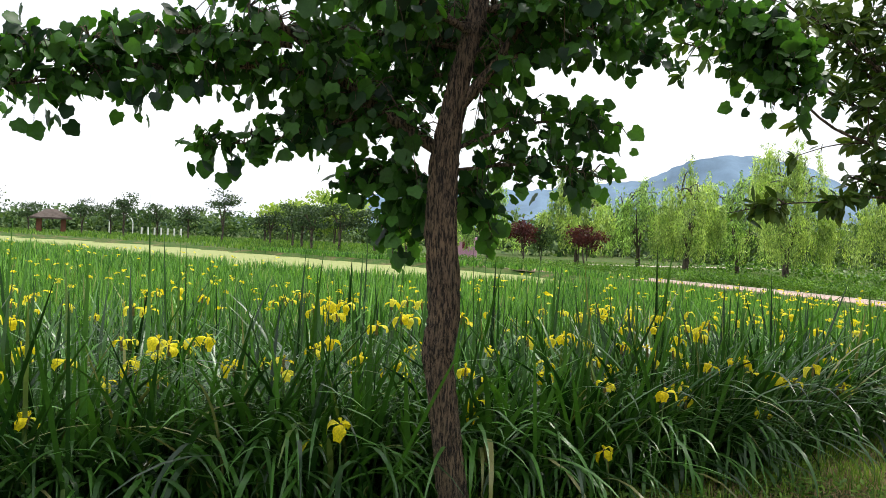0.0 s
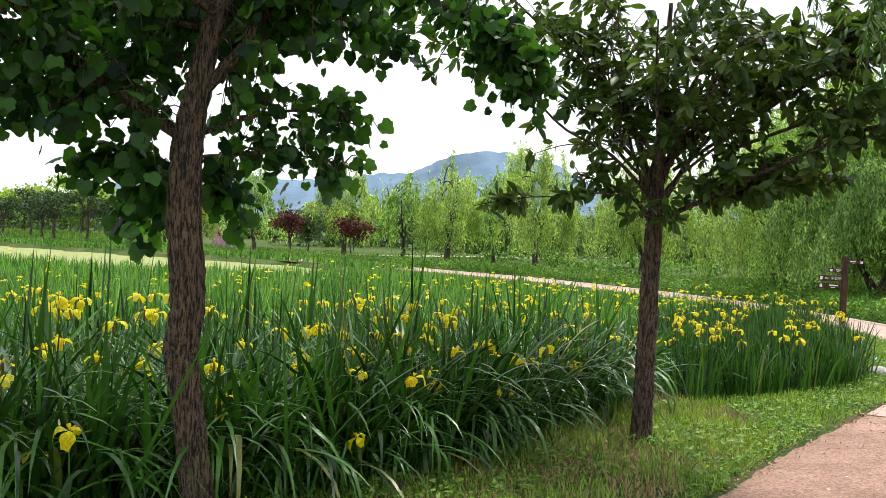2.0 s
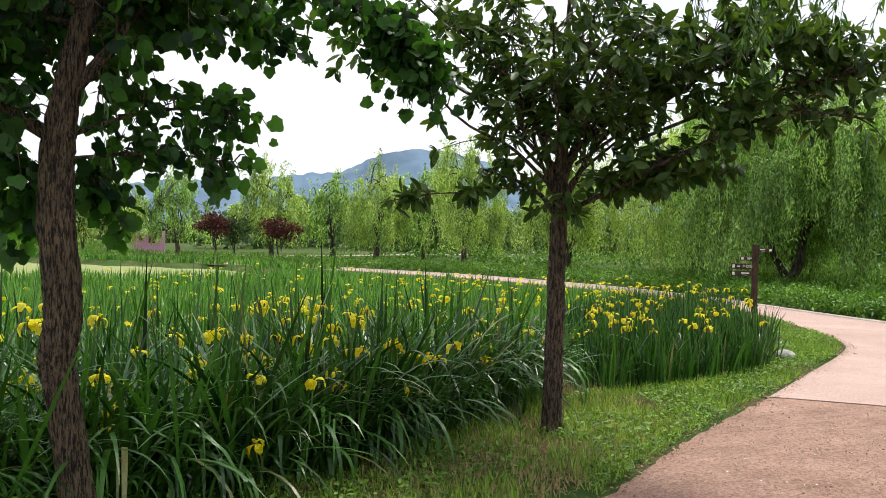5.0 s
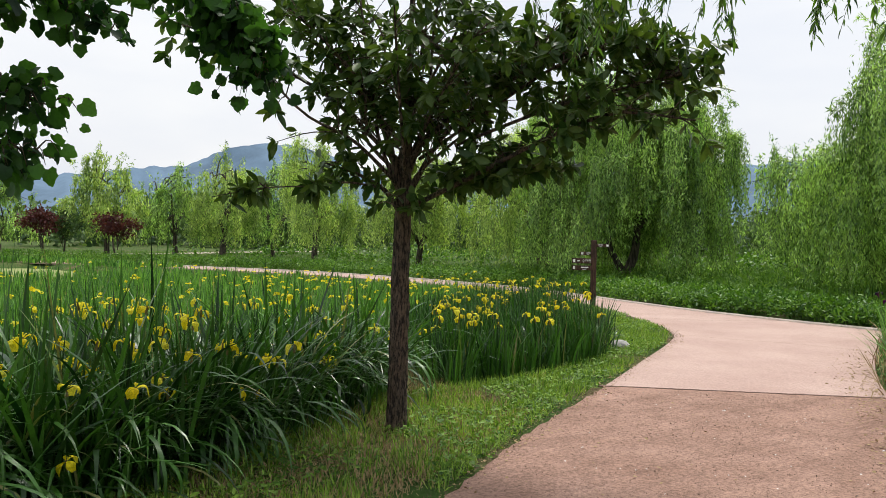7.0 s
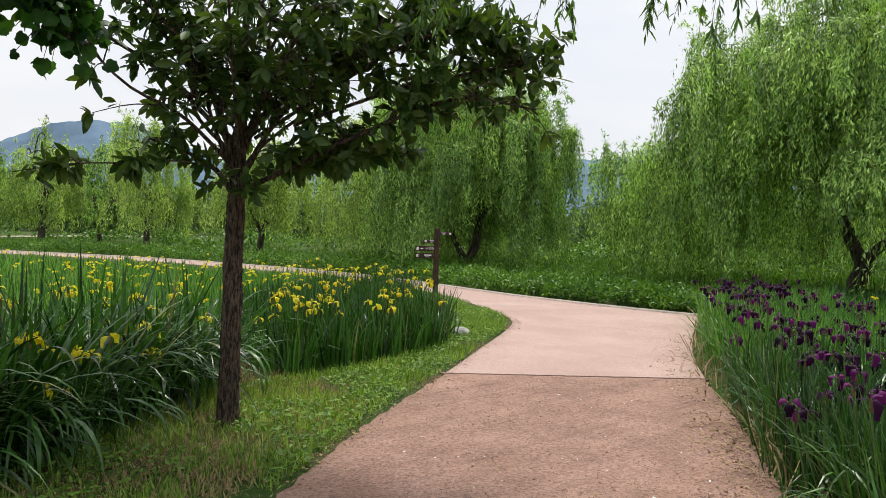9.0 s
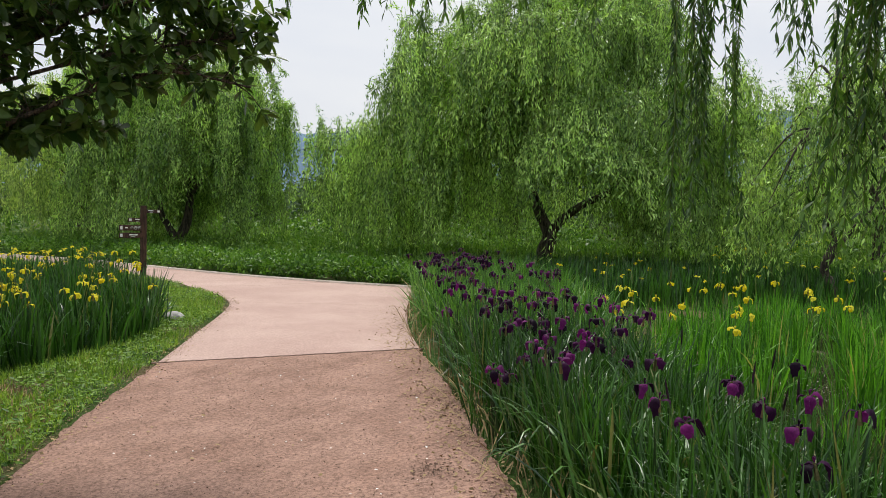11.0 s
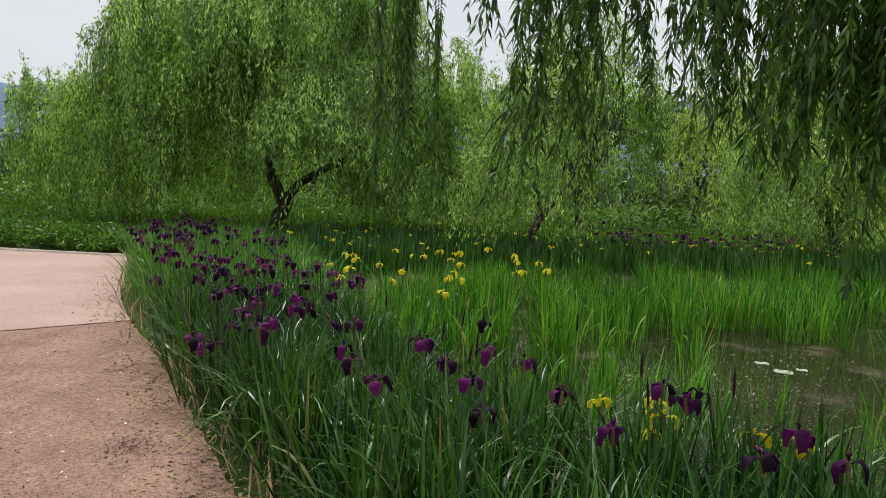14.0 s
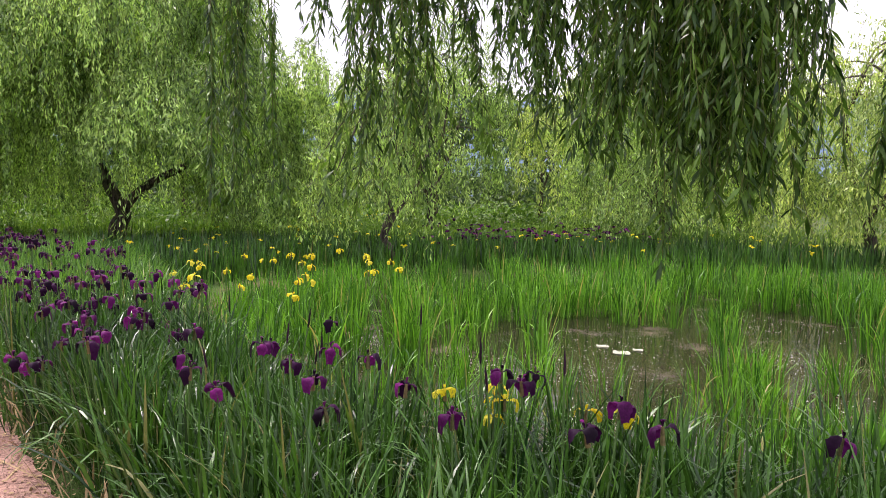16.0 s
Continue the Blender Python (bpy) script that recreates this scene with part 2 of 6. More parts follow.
def water_material(name, colour, rough, weed=None, amount=0.5):
    m, n, l, b = nodes_of(name)
    b.inputs["Base Color"].default_value = (*colour, 1)
    b.inputs["Roughness"].default_value = rough
    b.inputs["IOR"].default_value = 1.33
    w = noise_node(n, l, 7, 3)
    bp = n.new("ShaderNodeBump"); bp.inputs["Strength"].default_value, bp.inputs["Distance"].default_value = 0.12, 0.02
    l.new(w.outputs[0], bp.inputs["Height"]); l.new(bp.outputs[0], b.inputs["Normal"])
    if weed:
        t = noise_node(n, l, 55, 6, None, 0.85)
        big = noise_node(n, l, 0.9, 3)
        add = n.new("ShaderNodeMath"); add.operation = "ADD"
        l.new(t.outputs[0], add.inputs[0]); l.new(big.outputs[0], add.inputs[1])
        mask = ramp(n, [(amount, (0, 0, 0)), (amount + 0.06, (1, 1, 1))])
        half = n.new("ShaderNodeMath"); half.operation = "MULTIPLY"; half.inputs[1].default_value = 0.5
        l.new(add.outputs[0], half.inputs[0]); l.new(half.outputs[0], mask.inputs[0])
        wc = noise_node(n, l, 3, 4)
        wr = ramp(n, [(0.3, weed[0]), (0.7, weed[1])]); l.new(wc.outputs[0], wr.inputs[0])
        l.new(mix_rgb(n, l, mask.outputs[0], colour, wr.outputs[0]), b.inputs["Base Color"])
        rr = n.new("ShaderNodeMix"); rr.inputs["A"].default_value, rr.inputs["B"].default_value = rough, 0.8
        l.new(mask.outputs[0], rr.inputs["Factor"]); l.new(rr.outputs["Result"], b.inputs["Roughness"])
    return m


POND_WATER = water_material("dark_pond_water", (0.022, 0.018, 0.011), 0.05, ((0.04, 0.03, 0.016), (0.20, 0.16, 0.09)), 0.56)
DUCKWEED = water_material("duckweed_water", (0.10, 0.12, 0.03), 0.3, ((0.20, 0.235, 0.07), (0.31, 0.34, 0.13)), 0.30)

# ---- mesh helpers ----
rng = np.random.default_rng(7)


def mesh_object(name, verts, faces, material, parent=None, label="", smooth=True):
    """One mesh object from vertices (N, 3) and one or more face arrays (M, 3 or 4)."""
    if isinstance(faces, np.ndarray):
        faces = [faces]
    me = bpy.data.meshes.new(name)
    verts = np.asarray(verts, dtype=np.float32)
    me.vertices.add(len(verts)); me.vertices.foreach_set("co", verts.ravel())
    loops = np.concatenate([f.ravel() for f in faces]).astype(np.int32)
    sizes = np.concatenate([np.full(len(f), f.shape[1]) for f in faces]).astype(np.int32)
    me.loops.add(len(loops)); me.loops.foreach_set("vertex_index", loops)
    me.polygons.add(len(sizes))
    me.polygons.foreach_set("loop_start", np.concatenate([[0], np.cumsum(sizes)[:-1]]).astype(np.int32))
    if smooth:
        me.polygons.foreach_set("use_smooth", np.ones(len(sizes), dtype=bool))
    me.update(calc_edges=True)
    me.materials.append(material)
    ob = new(name, me)
    if parent:
        ob.parent = parent
    if label:
        ob["label"] = label
    return ob


def part(name, bm, material, parent, label=""):
    me = bpy.data.meshes.new(name)
    bm.to_mesh(me); bm.free()
    me.materials.append(material)
    ob = new(name, me)
    ob.parent = parent
    if label:
        ob["label"] = label
    return ob


def base_empty(name, x, y, z, label, category, group="", kind="", turn=0):
    ob = new(name)
    ob.matrix_world = pose(x, y, z, 0, 0, turn)
    ob.empty_display_size = 0.1
    return tagged(ob, label, category, group, kind)


def unit(v):
    return v / np.maximum(np.linalg.norm(v, axis=-1, keepdims=True), 1e-9)


def strips(base, azimuth, length, width, lean, curl, segs, twist=None):
    """Blades as tapering strips: base (N,3), azimuth of the bend, lean at the foot and curl (radians) over the length."""
    n = len(base)
    k = np.linspace(0, 1, segs + 1)[None, :]
    ang = lean[:, None] + curl[:, None] * k ** 1.7
    step = length[:, None] / segs
    ds, dz = np.sin(ang) * step, np.cos(ang) * step
    s = np.concatenate([np.zeros((n, 1)), np.cumsum(ds[:, :-1], 1)], 1)
    z = np.concatenate([np.zeros((n, 1)), np.cumsum(dz[:, :-1], 1)], 1)
    ca, sa = np.cos(azimuth)[:, None], np.sin(azimuth)[:, None]
    tw = azimuth if twist is None else azimuth + twist
    side = np.stack([-np.sin(tw), np.cos(tw), np.zeros(n)], -1)[:, None, :]
    centre = base[:, None, :] + np.stack([s * ca, s * sa, z], -1)
    w = width[:, None] * 0.5 * np.minimum(1, (0.55 + 1.3 * k) * (1 - k ** 2.6))
    w[:, -1] = width * 0.03
    v = np.stack([centre - side * w[:, :, None], centre + side * w[:, :, None]], 2).reshape(-1, 3)
    o = (np.arange(n) * 2 * (segs + 1))[:, None]
    q = np.arange(segs)[None, :] * 2
    f = np.stack([o + q, o + q + 1, o + q + 3, o + q + 2], -1).reshape(-1, 4)
    return v, f


def leaves(tmpl, faces, pos, along, normal, size):
    """Copies of a leaf template (length +y, width x, face +z) at pos, along a direction, facing about normal."""
    y = unit(along)
    x = unit(np.cross(y, normal))
    z = np.cross(x, y)
    t = np.asarray(tmpl, dtype=float)
    s = size[:, None, None]
    v = pos[:, None, :] + s * (t[None, :, 0:1] * x[:, None, :] + t[None, :, 1:2] * y[:, None, :] + t[None, :, 2:3] * z[:, None, :])
    off = (np.arange(len(pos)) * len(t))[:, None, None]
    f = (off + np.asarray(faces)[None]).reshape(-1, len(faces[0]))
    return v.reshape(-1, 3), f


def tube(points, radii, sides=8, wobble=0.0, seed=1):
    """A tapering tube along points."""
    p = np.asarray(points, dtype=float)
    r = np.asarray(radii, dtype=float)
    tan = unit(np.gradient(p, axis=0))
    ref = np.where(np.abs(tan[:, 2:3]) > 0.9, np.array([[1.0, 0, 0]]), np.array([[0, 0, 1.0]]))
    a = unit(np.cross(tan, ref)); b = np.cross(tan, a)
    th = np.linspace(0, 2 * np.pi, sides, endpoint=False)
    rad = r[:, None] * np.ones((1, sides))
    if wobble:
        g = np.random.default_rng(seed)
        lobes = 1 + wobble * (np.sin(3 * th + g.uniform(0, 6)) * 0.5 + np.sin(5 * th + g.uniform(0, 6)) * 0.3)
        rad = rad * lobes[None, :] * (1 + wobble * 0.5 * g.normal(size=rad.shape))
    v = p[:, None, :] + rad[:, :, None] * (np.cos(th)[None, :, None] * a[:, None, :] + np.sin(th)[None, :, None] * b[:, None, :])
    n = len(p)
    i = np.arange(n - 1)[:, None] * sides
    j = np.arange(sides)[None, :]
    j2 = (j + 1) % sides
    f = np.stack([i + j, i + j2, i + sides + j2, i + sides + j], -1).reshape(-1, 4)
    return v.reshape(-1, 3), f


def furrowed(points, radii, seed, sides=44, rings=150, depth=0.075):
    """A trunk whose bark stands in uneven upright ridges."""
    g = np.random.default_rng(seed)
    p = smooth_line(points, rings)
    r = np.interp(np.linspace(0, 1, rings), np.linspace(0, 1, len(radii)), radii)
    v, f = tube(p, r, sides)
    v = v.reshape(rings, sides, 3)
    th = np.linspace(0, 2 * np.pi, sides, endpoint=False)[None, :]
    z = np.linspace(0, 1, rings)[:, None]
    d = 0
    for n_, w_ in ((5, 0.5), (9, 0.8), (14, 0.9), (19, 0.7)):
        drift = 3 * np.sin(z * g.uniform(4, 9) + g.uniform(0, 6)) + 1.5 * np.sin(z * g.uniform(15, 30) + g.uniform(0, 6))
        d = d + w_ * np.sin(n_ * th + drift) * (0.6 + 0.4 * np.sin(z * g.uniform(30, 60) + th * 3 + g.uniform(0, 6)))
    d = d + g.normal(0, 0.5, d.shape)
    v = p[:, None, :] + (v - p[:, None, :]) * (1 + depth * d)[:, :, None]
    return v.reshape(-1, 3), f


def joined(pieces):
    vs, fs, o = [], {}, 0
    for v, f in pieces:
        vs.append(v); fs.setdefault(f.shape[1], []).append(f + o); o += len(v)
    return np.concatenate(vs), [np.concatenate(x) for x in fs.values()]


def smooth_line(points, n):
    """A smooth curve of n points through the given ones."""
    p = np.asarray(points, dtype=float)
    q = np.concatenate([[2 * p[0] - p[1]], p, [2 * p[-1] - p[-2]]])
    u = np.linspace(0, len(p) - 1 - 1e-6, n)
    i = u.astype(int); t = (u - i)[:, None]
    a, b, c, d = q[i], q[i + 1], q[i + 2], q[i + 3]
    return 0.5 * (2 * b + (c - a) * t + (2 * a - 5 * b + 4 * c - d) * t ** 2 + (3 * b - a - 3 * c + d) * t ** 3)


def inside(poly, x, y):
    """Which points (arrays) lie inside a polygon."""
    hit = np.zeros(np.shape(x), dtype=bool)
    for (x0, y0), (x1, y1) in zip(poly, poly[1:] + poly[:1]):
        if y0 != y1:
            hit ^= ((y0 > y) != (y1 > y)) & (x < (x1 - x0) * (y - y0) / (y1 - y0) + x0)
    return hit


def edge_distance(poly, x, y):
    best = np.full(np.shape(x), 1e9)
    for (x0, y0), (x1, y1) in zip(poly, poly[1:] + poly[:1]):
        dx, dy = x1 - x0, y1 - y0
        k = np.clip(((x - x0) * dx + (y - y0) * dy) / max(dx * dx + dy * dy, 1e-9), 0, 1)
        best = np.minimum(best, np.hypot(x - x0 - k * dx, y - y0 - k * dy))
    return best


def scatter(poly, count, g):
    """Random points in a polygon."""
    p = np.array(poly)
    lo, hi = p.min(0), p.max(0)
    out = np.zeros((0, 2))
    while len(out) < count:
        c = g.uniform(lo, hi, (count * 2, 2))
        out = np.concatenate([out, c[inside(poly, c[:, 0], c[:, 1])]])
    return out[:count]


# ---- plan ----
LEFT_EDGE = smooth_line([(-9, -3.6), (-4, -0.4), (0.4, 2.1), (3.08, 3.84), (4.65, 4.83), (6.36, 5.78), (8.02, 6.74), (10.0, 7.9), (11.1, 8.75),
                         (12.2, 10.3), (13.3, 12.4), (14.2, 15.0), (14.65, 18.5), (14.4, 24.0), (13.0, 28.7), (11.0, 32.8), (7.6, 38.8), (2.0, 46.5), (-8, 57)], 420)
RIGHT_EDGE = smooth_line([(-7, -7.2), (-2.4, -2.9), (1.6, -0.4), (3.4, 0.72), (4.5, 1.38), (6.0, 2.3), (6.9, 2.85), (8.5, 3.9), (10.2, 4.9), (12.5, 6.0), (15.0, 7.1)], 240)
OUTER_EDGE = smooth_line([(15.0, 7.1), (14.9, 9.0), (15.0, 11.2), (15.4, 13.6), (16.1, 17.0), (16.3, 20.0), (15.9, 24.2), (14.4, 30.2), (12.2, 34.4), (8.7, 40.4), (3.0, 48.2), (-7, 58.6)], 80)
road_poly = [tuple(p) for p in LEFT_EDGE] + [tuple(p) for p in OUTER_EDGE[:0:-1]] + [tuple(p) for p in RIGHT_EDGE[::-1]]
LEFT_POND = [(-40, 0), (-14, 1.2), (-5, 2.9), (-1.5, 4.1), (0.6, 4.55), (1.7, 4.9), (2.7, 5.7), (3.6, 6.3), (4.2, 6.45), (4.9, 6.5), (6.2, 6.6), (8.0, 7.3), (9.2, 8.3),
             (10.6, 10.1), (11.8, 12.0), (12.8, 14.5), (13.3, 18.0), (13.1, 23.5), (11.7, 28), (9.6, 31.8), (7.5, 35.5), (6.0, 40.5), (-4, 49.5), (-24, 70), (-60, 92), (-110, 92), (-110, 0)]
RIGHT_POND = [(4.6, -0.4), (6.3, 0.7), (8.2, 1.6), (10.6, 2.0), (13.5, 1.4), (16.0, -1.5), (16.5, -6), (15, -12), (10, -15), (5, -12), (3.4, -6.5), (3.6, -2.6)]


def ground_z(x, y):
    z = 0.05 * np.sin(x * 0.31 + 1) * np.sin(y * 0.27) * np.clip((np.hypot(x, y) - 18) / 20, 0, 1)
    for poly, depth in ((LEFT_POND, 0.6), (RIGHT_POND, 0.55)):
        d = np.where(inside(poly, x, y), edge_distance(poly, x, y), 0)
        z = z - depth * np.clip(d / 1.0, 0, 1) ** 0.8
    return z


# ground: one sheet, fine near the path and coarse towards the horizon
u = np.linspace(-1, 1, 321)
axis = 14 * u + 2400 * u ** 9
axis_x, axis_y = axis + 6, axis + 5
gx, gy = np.meshgrid(axis_x, axis_y)
gz = ground_z(gx, gy)
gz += 0.012 * np.sin(gx * 5.1 + 2 * np.sin(gy * 3.3)) * np.sin(gy * 4.7) * (np.hypot(gx, gy) < 40) * ~inside(road_poly, gx, gy)
gz[inside(road_poly, gx, gy)] -= 0.03
n = len(u)
i = np.arange(n - 1)[:, None] * n + np.arange(n - 1)[None, :]
gf = np.stack([i, i + 1, i + n + 1, i + n], -1).reshape(-1, 4)
ground = mesh_object("ground", np.stack([gx, gy, gz], -1).reshape(-1, 3), gf, SOIL)
tagged(ground, "green turf and bare soil round the ponds", "ground", kind="structure")


def flat_sheet(name, poly, z, material, label, category):
    bm = bmesh.new()
    vs = [bm.verts.new((x, y, z)) for x, y in poly]
    f = bm.faces.new(vs)
    if f.normal.z < 0:
        f.normal_flip()
    bmesh.ops.triangulate(bm, faces=bm.faces[:])
    me = bpy.data.meshes.new(name); bm.to_mesh(me); bm.free()
    me.materials.append(material)
    return tagged(new(name, me), label, category, kind="structure")


flat_sheet("water", LEFT_POND, -0.26, DUCKWEED, "still pond water covered with pale green duckweed", "water")
flat_sheet("water", RIGHT_POND, -0.24, POND_WATER, "dark shallow pond water with floating scum", "water")


def slab(name, poly, z, depth, material, label):
    """A paving sheet with real edges."""
    bm = bmesh.new()
    vs = [bm.verts.new((x, y, z)) for x, y in poly]
    f = bm.faces.new(vs)
    bm.normal_update()
    if f.normal.z < 0:
        f.normal_flip()
    out = bmesh.ops.extrude_face_region(bm, geom=[f])
    low = [e for e in out["geom"] if isinstance(e, bmesh.types.BMVert)]
    bmesh.ops.translate(bm, verts=low, vec=(0, 0, -depth))
    bmesh.ops.triangulate(bm, faces=bm.faces[:])
    bmesh.ops.recalc_face_normals(bm, faces=bm.faces[:])
    me = bpy.data.meshes.new(name); bm.to_mesh(me); bm.free()
    me.materials.append(material)
    return tagged(new(name, me), label, "path", kind="structure")


# the path: a coarse stretch in front, a smooth one behind the joint
JOINT_A, JOINT_B = np.array((6.45, 5.9)), np.array((8.62, 3.93))
cut = lambda p: (JOINT_B[0] - JOINT_A[0]) * (p[1] - JOINT_A[1]) - (JOINT_B[1] - JOINT_A[1]) * (p[0] - JOINT_A[0]) < 0
jig = np.random.default_rng(3)
wear = lambda line, s: [tuple(p + jig.normal(0, s, 2)) for p in line]
near_left = [tuple(p) for p in wear(LEFT_EDGE, 0.012) if cut(p) and p[1] < 7]
near_right = [tuple(p) for p in wear(RIGHT_EDGE, 0.012) if cut(p)]
far_left = [tuple(p) for p in LEFT_EDGE if not cut(p) or p[1] > 7]
far_right = [tuple(p) for p in RIGHT_EDGE if not cut(p)]
slab("path", near_left + [tuple(JOINT_A), tuple(JOINT_B)] + near_right[::-1], 0.012, 0.08, ROAD, "coarse reddish pink paved path with worn grit edges")
slab("path", [tuple(JOINT_A + (0.012, 0.01))] + far_left + [tuple(p) for p in OUTER_EDGE[:0:-1]] + far_right[::-1] + [tuple(JOINT_B + (0.012, 0.01))],
     0.016, 0.08, ROAD_FINE, "smooth pale pink concrete path curving round the pond")


def crack(points, width):
    """A thin open crack or joint: a dark sunk strip a little above the paving's body."""
    p = smooth_line(points, 40) + np.random.default_rng(8).normal(0, 0.008, (40, 2))
    t_ = unit(np.gradient(p, axis=0)); n_ = np.column_stack([-t_[:, 1], t_[:, 0]]) * width
    v = np.concatenate([np.column_stack([p - n_, np.full(40, 0.0205)]), np.column_stack([p + n_, np.full(40, 0.0205)])])
    i = np.arange(39)
    ob = mesh_object("joint", v, np.stack([i, i + 1, i + 41, i + 40], -1), CRACK)
    tagged(ob, "narrow dark joint across the paving", "joint", kind="structure")


crack([(6.45, 5.9), (7.5, 4.95), (8.62, 3.93)], 0.006)
crack([(10.9, 8.5), (11.3, 7.6), (11.7, 6.8), (11.95, 5.7)], 0.005)
crack([(12.6, 10.6), (13.4, 9.8), (14.8, 9.2)], 0.007)


# ---- trees ----
LOBED = [(0, 0.02, 0), (0.27, -0.09, -0.03), (0.47, 0.10, -0.07), (0.46, 0.30, -0.03), (0.51, 0.50, -0.09), (0.33, 0.66, -0.04), (0.20, 0.86, -0.06), (0, 1.0, -0.12),
         (-0.20, 0.86, -0.06), (-0.33, 0.66, -0.04), (-0.51, 0.50, -0.09), (-0.46, 0.30, -0.03), (-0.47, 0.10, -0.07), (-0.27, -0.09, -0.03), (0, 0.38, 0.05)]
LOBED_F = [(14, k, (k + 1) % 14) for k in range(14)]
OVAL = [(0, 0, 0), (0.15, 0.2, 0.03), (0.22, 0.5, 0.03), (0.14, 0.8, 0), (0, 1, -0.06), (-0.14, 0.8, 0), (-0.22, 0.5, 0.03), (-0.15, 0.2, 0.03), (0, 0.5, -0.03)]
OVAL_F = [(8, k, (k + 1) % 8) for k in range(8)]
LEAFLET = [(0, 0, 0), (0.2, 0.4, 0.04), (0.12, 0.8, 0.0), (0, 1, -0.05), (-0.12, 0.8, 0.0), (-0.2, 0.4, 0.04)]
LEAFLET_F = [(0, 1, 2, 3), (0, 3, 4, 5)]
NARROW = [(0, 0, 0), (0.09, 0.38, 0.02), (0.042, 0.8, -0.03), (0, 1, -0.1), (-0.042, 0.8, -0.03), (-0.09, 0.38, 0.02)]
NARROW_F = [(0, 1, 5), (1, 2, 5), (5, 2, 4), (2, 3, 4)]
SLIM = [(0, 0, 0), (0.135, 0.42, 0.02), (0, 1, -0.05), (-0.135, 0.42, 0.02)]
SLIM_F = [(0, 1, 2, 3)]
CLUMP = [(0, 0, 0), (0.34, 0.45, 0.08), (0, 1, -0.05), (-0.34, 0.45, 0.08)]


def spray(g, line, reach, count, droop):
    """Twig ends round a limb: side twigs leave the line, spread and droop. Returns twig tubes and leaf spots."""
    p = smooth_line(line, 24)
    tubes, spots, dirs = [], [], []
    for _ in range(count):
        k = g.uniform(0.15, 1.0)
        a = p[min(23, int(k * 23))]
        d = unit(g.normal(size=3) * (1, 1, 0.55))
        r = reach * g.uniform(0.35, 1.0)
        b = a + d * r * 0.55 + (0, 0, 0.04)
        c = a + d * r + (0, 0, -droop * r)
        w = smooth_line([a, b, c], 6)
        tubes.append(tube(w, np.linspace(0.0045, 0.0015, 6), 4))
        for m in range(2, 6):
            spots.append(w[m]); dirs.append(d)
        spots.append(c); dirs.append(d)
    return tubes, np.array(spots), np.array(dirs)


def whorls(g, line, reach, count):
    """Side branches that leave a limb's outer part and rise, each with whorls of leaves at its end and on the way.
    Returns twig tubes, and the feet and directions of the leaves."""
    p = smooth_line(line, 24)
    tubes, spots, dirs = [], [], []
    for _ in range(count):
        k = g.uniform(0.24, 1.0)
        i = min(22, int(k * 23))
        a, fwd = p[i], unit(p[i + 1] - p[i])
        d = unit(fwd * 0.7 + g.normal(size=3) * (0.8, 0.8, 0.45) + (0, 0, 0.12))
        r = reach * g.uniform(0.4, 1.0)
        c = a + d * r
        w = smooth_line([a, a + d * r * 0.5 + (0, 0, 0.03), c], 6)
        tubes.append(tube(w, np.linspace(0.006, 0.0025, 6), 4))
        for q, n in ((c, 8), (w[3] + g.normal(0, 0.015, 3), 3)):
            th = g.uniform(0, 6.283) + np.arange(n) * 2.399
            side = unit(np.cross(d, (0.3, 0.2, 1.0)))
            up = np.cross(side, d)
            ring = side[None] * np.cos(th)[:, None] + up[None] * np.sin(th)[:, None]
            spots += [q + g.normal(0, 0.012, 3) for _ in range(n)]
            dirs += list(unit(ring + d[None] * 0.45 + g.normal(0, 0.18, (n, 3))))
    return tubes, np.array(spots), np.array(dirs)


def branchy_tree(name, label, base, trunk, trunk_r, limbs, bark, leaf_mat, leaf_tmpl, leaf_faces, size, per_spot, droop, hang, seed, category="tree", clear=None, whorled=False):
    """limbs: (points, start radius, reach of the twigs, number of twigs)."""
    g = np.random.default_rng(seed)
    root = base_empty(name, *base, label, category)
    off = np.array(base)
    v, f = furrowed(np.array(trunk) - off, trunk_r, seed)
    mesh_object("trunk", v, f, bark, root)
    twigs, spots, dirs = [], [], []
    for pts, rad, reach, count in limbs:
        q = smooth_line(pts, 14)
        v, f = tube(q - off, np.linspace(rad, rad * 0.3, 14), 8, 0.06, seed)
        mesh_object("limb", v, f, bark, root)
        tw, sp, dr = whorls(g, pts, reach, count) if whorled else spray(g, pts, reach, count, droop)
        twigs += tw; spots.append(sp); dirs.append(dr)
    spots, dirs = np.concatenate(spots), np.concatenate(dirs)
    v, f = joined(twigs)
    mesh_object("twig_growth", v - off, f, bark, root)["kind"] = "stuff"
    n = len(spots)
    pos = np.repeat(spots, per_spot, 0) + g.normal(0, 0.006 if whorled else 0.035, (n * per_spot, 3))
    dd = np.repeat(dirs, per_spot, 0)
    if clear is not None:
        ok = ~clear(pos)
        pos, dd = pos[ok], dd[ok]
    along = unit(dd + np.array((0, 0, -hang))) if whorled else unit(dd * 0.6 + g.normal(0, 0.5, dd.shape) + np.array((0, 0, -hang)))
    normal = unit(g.normal(0, 0.4 if whorled else 0.75, dd.shape) + np.array((0, 0, 1.0 - 0.5 * hang)))
    s = size * g.uniform(0.55, 1.2, len(pos))
    v, f = leaves(leaf_tmpl, leaf_faces, pos, along, normal, s)
    mesh_object("crown", v - off, f, leaf_mat, root)
    return root


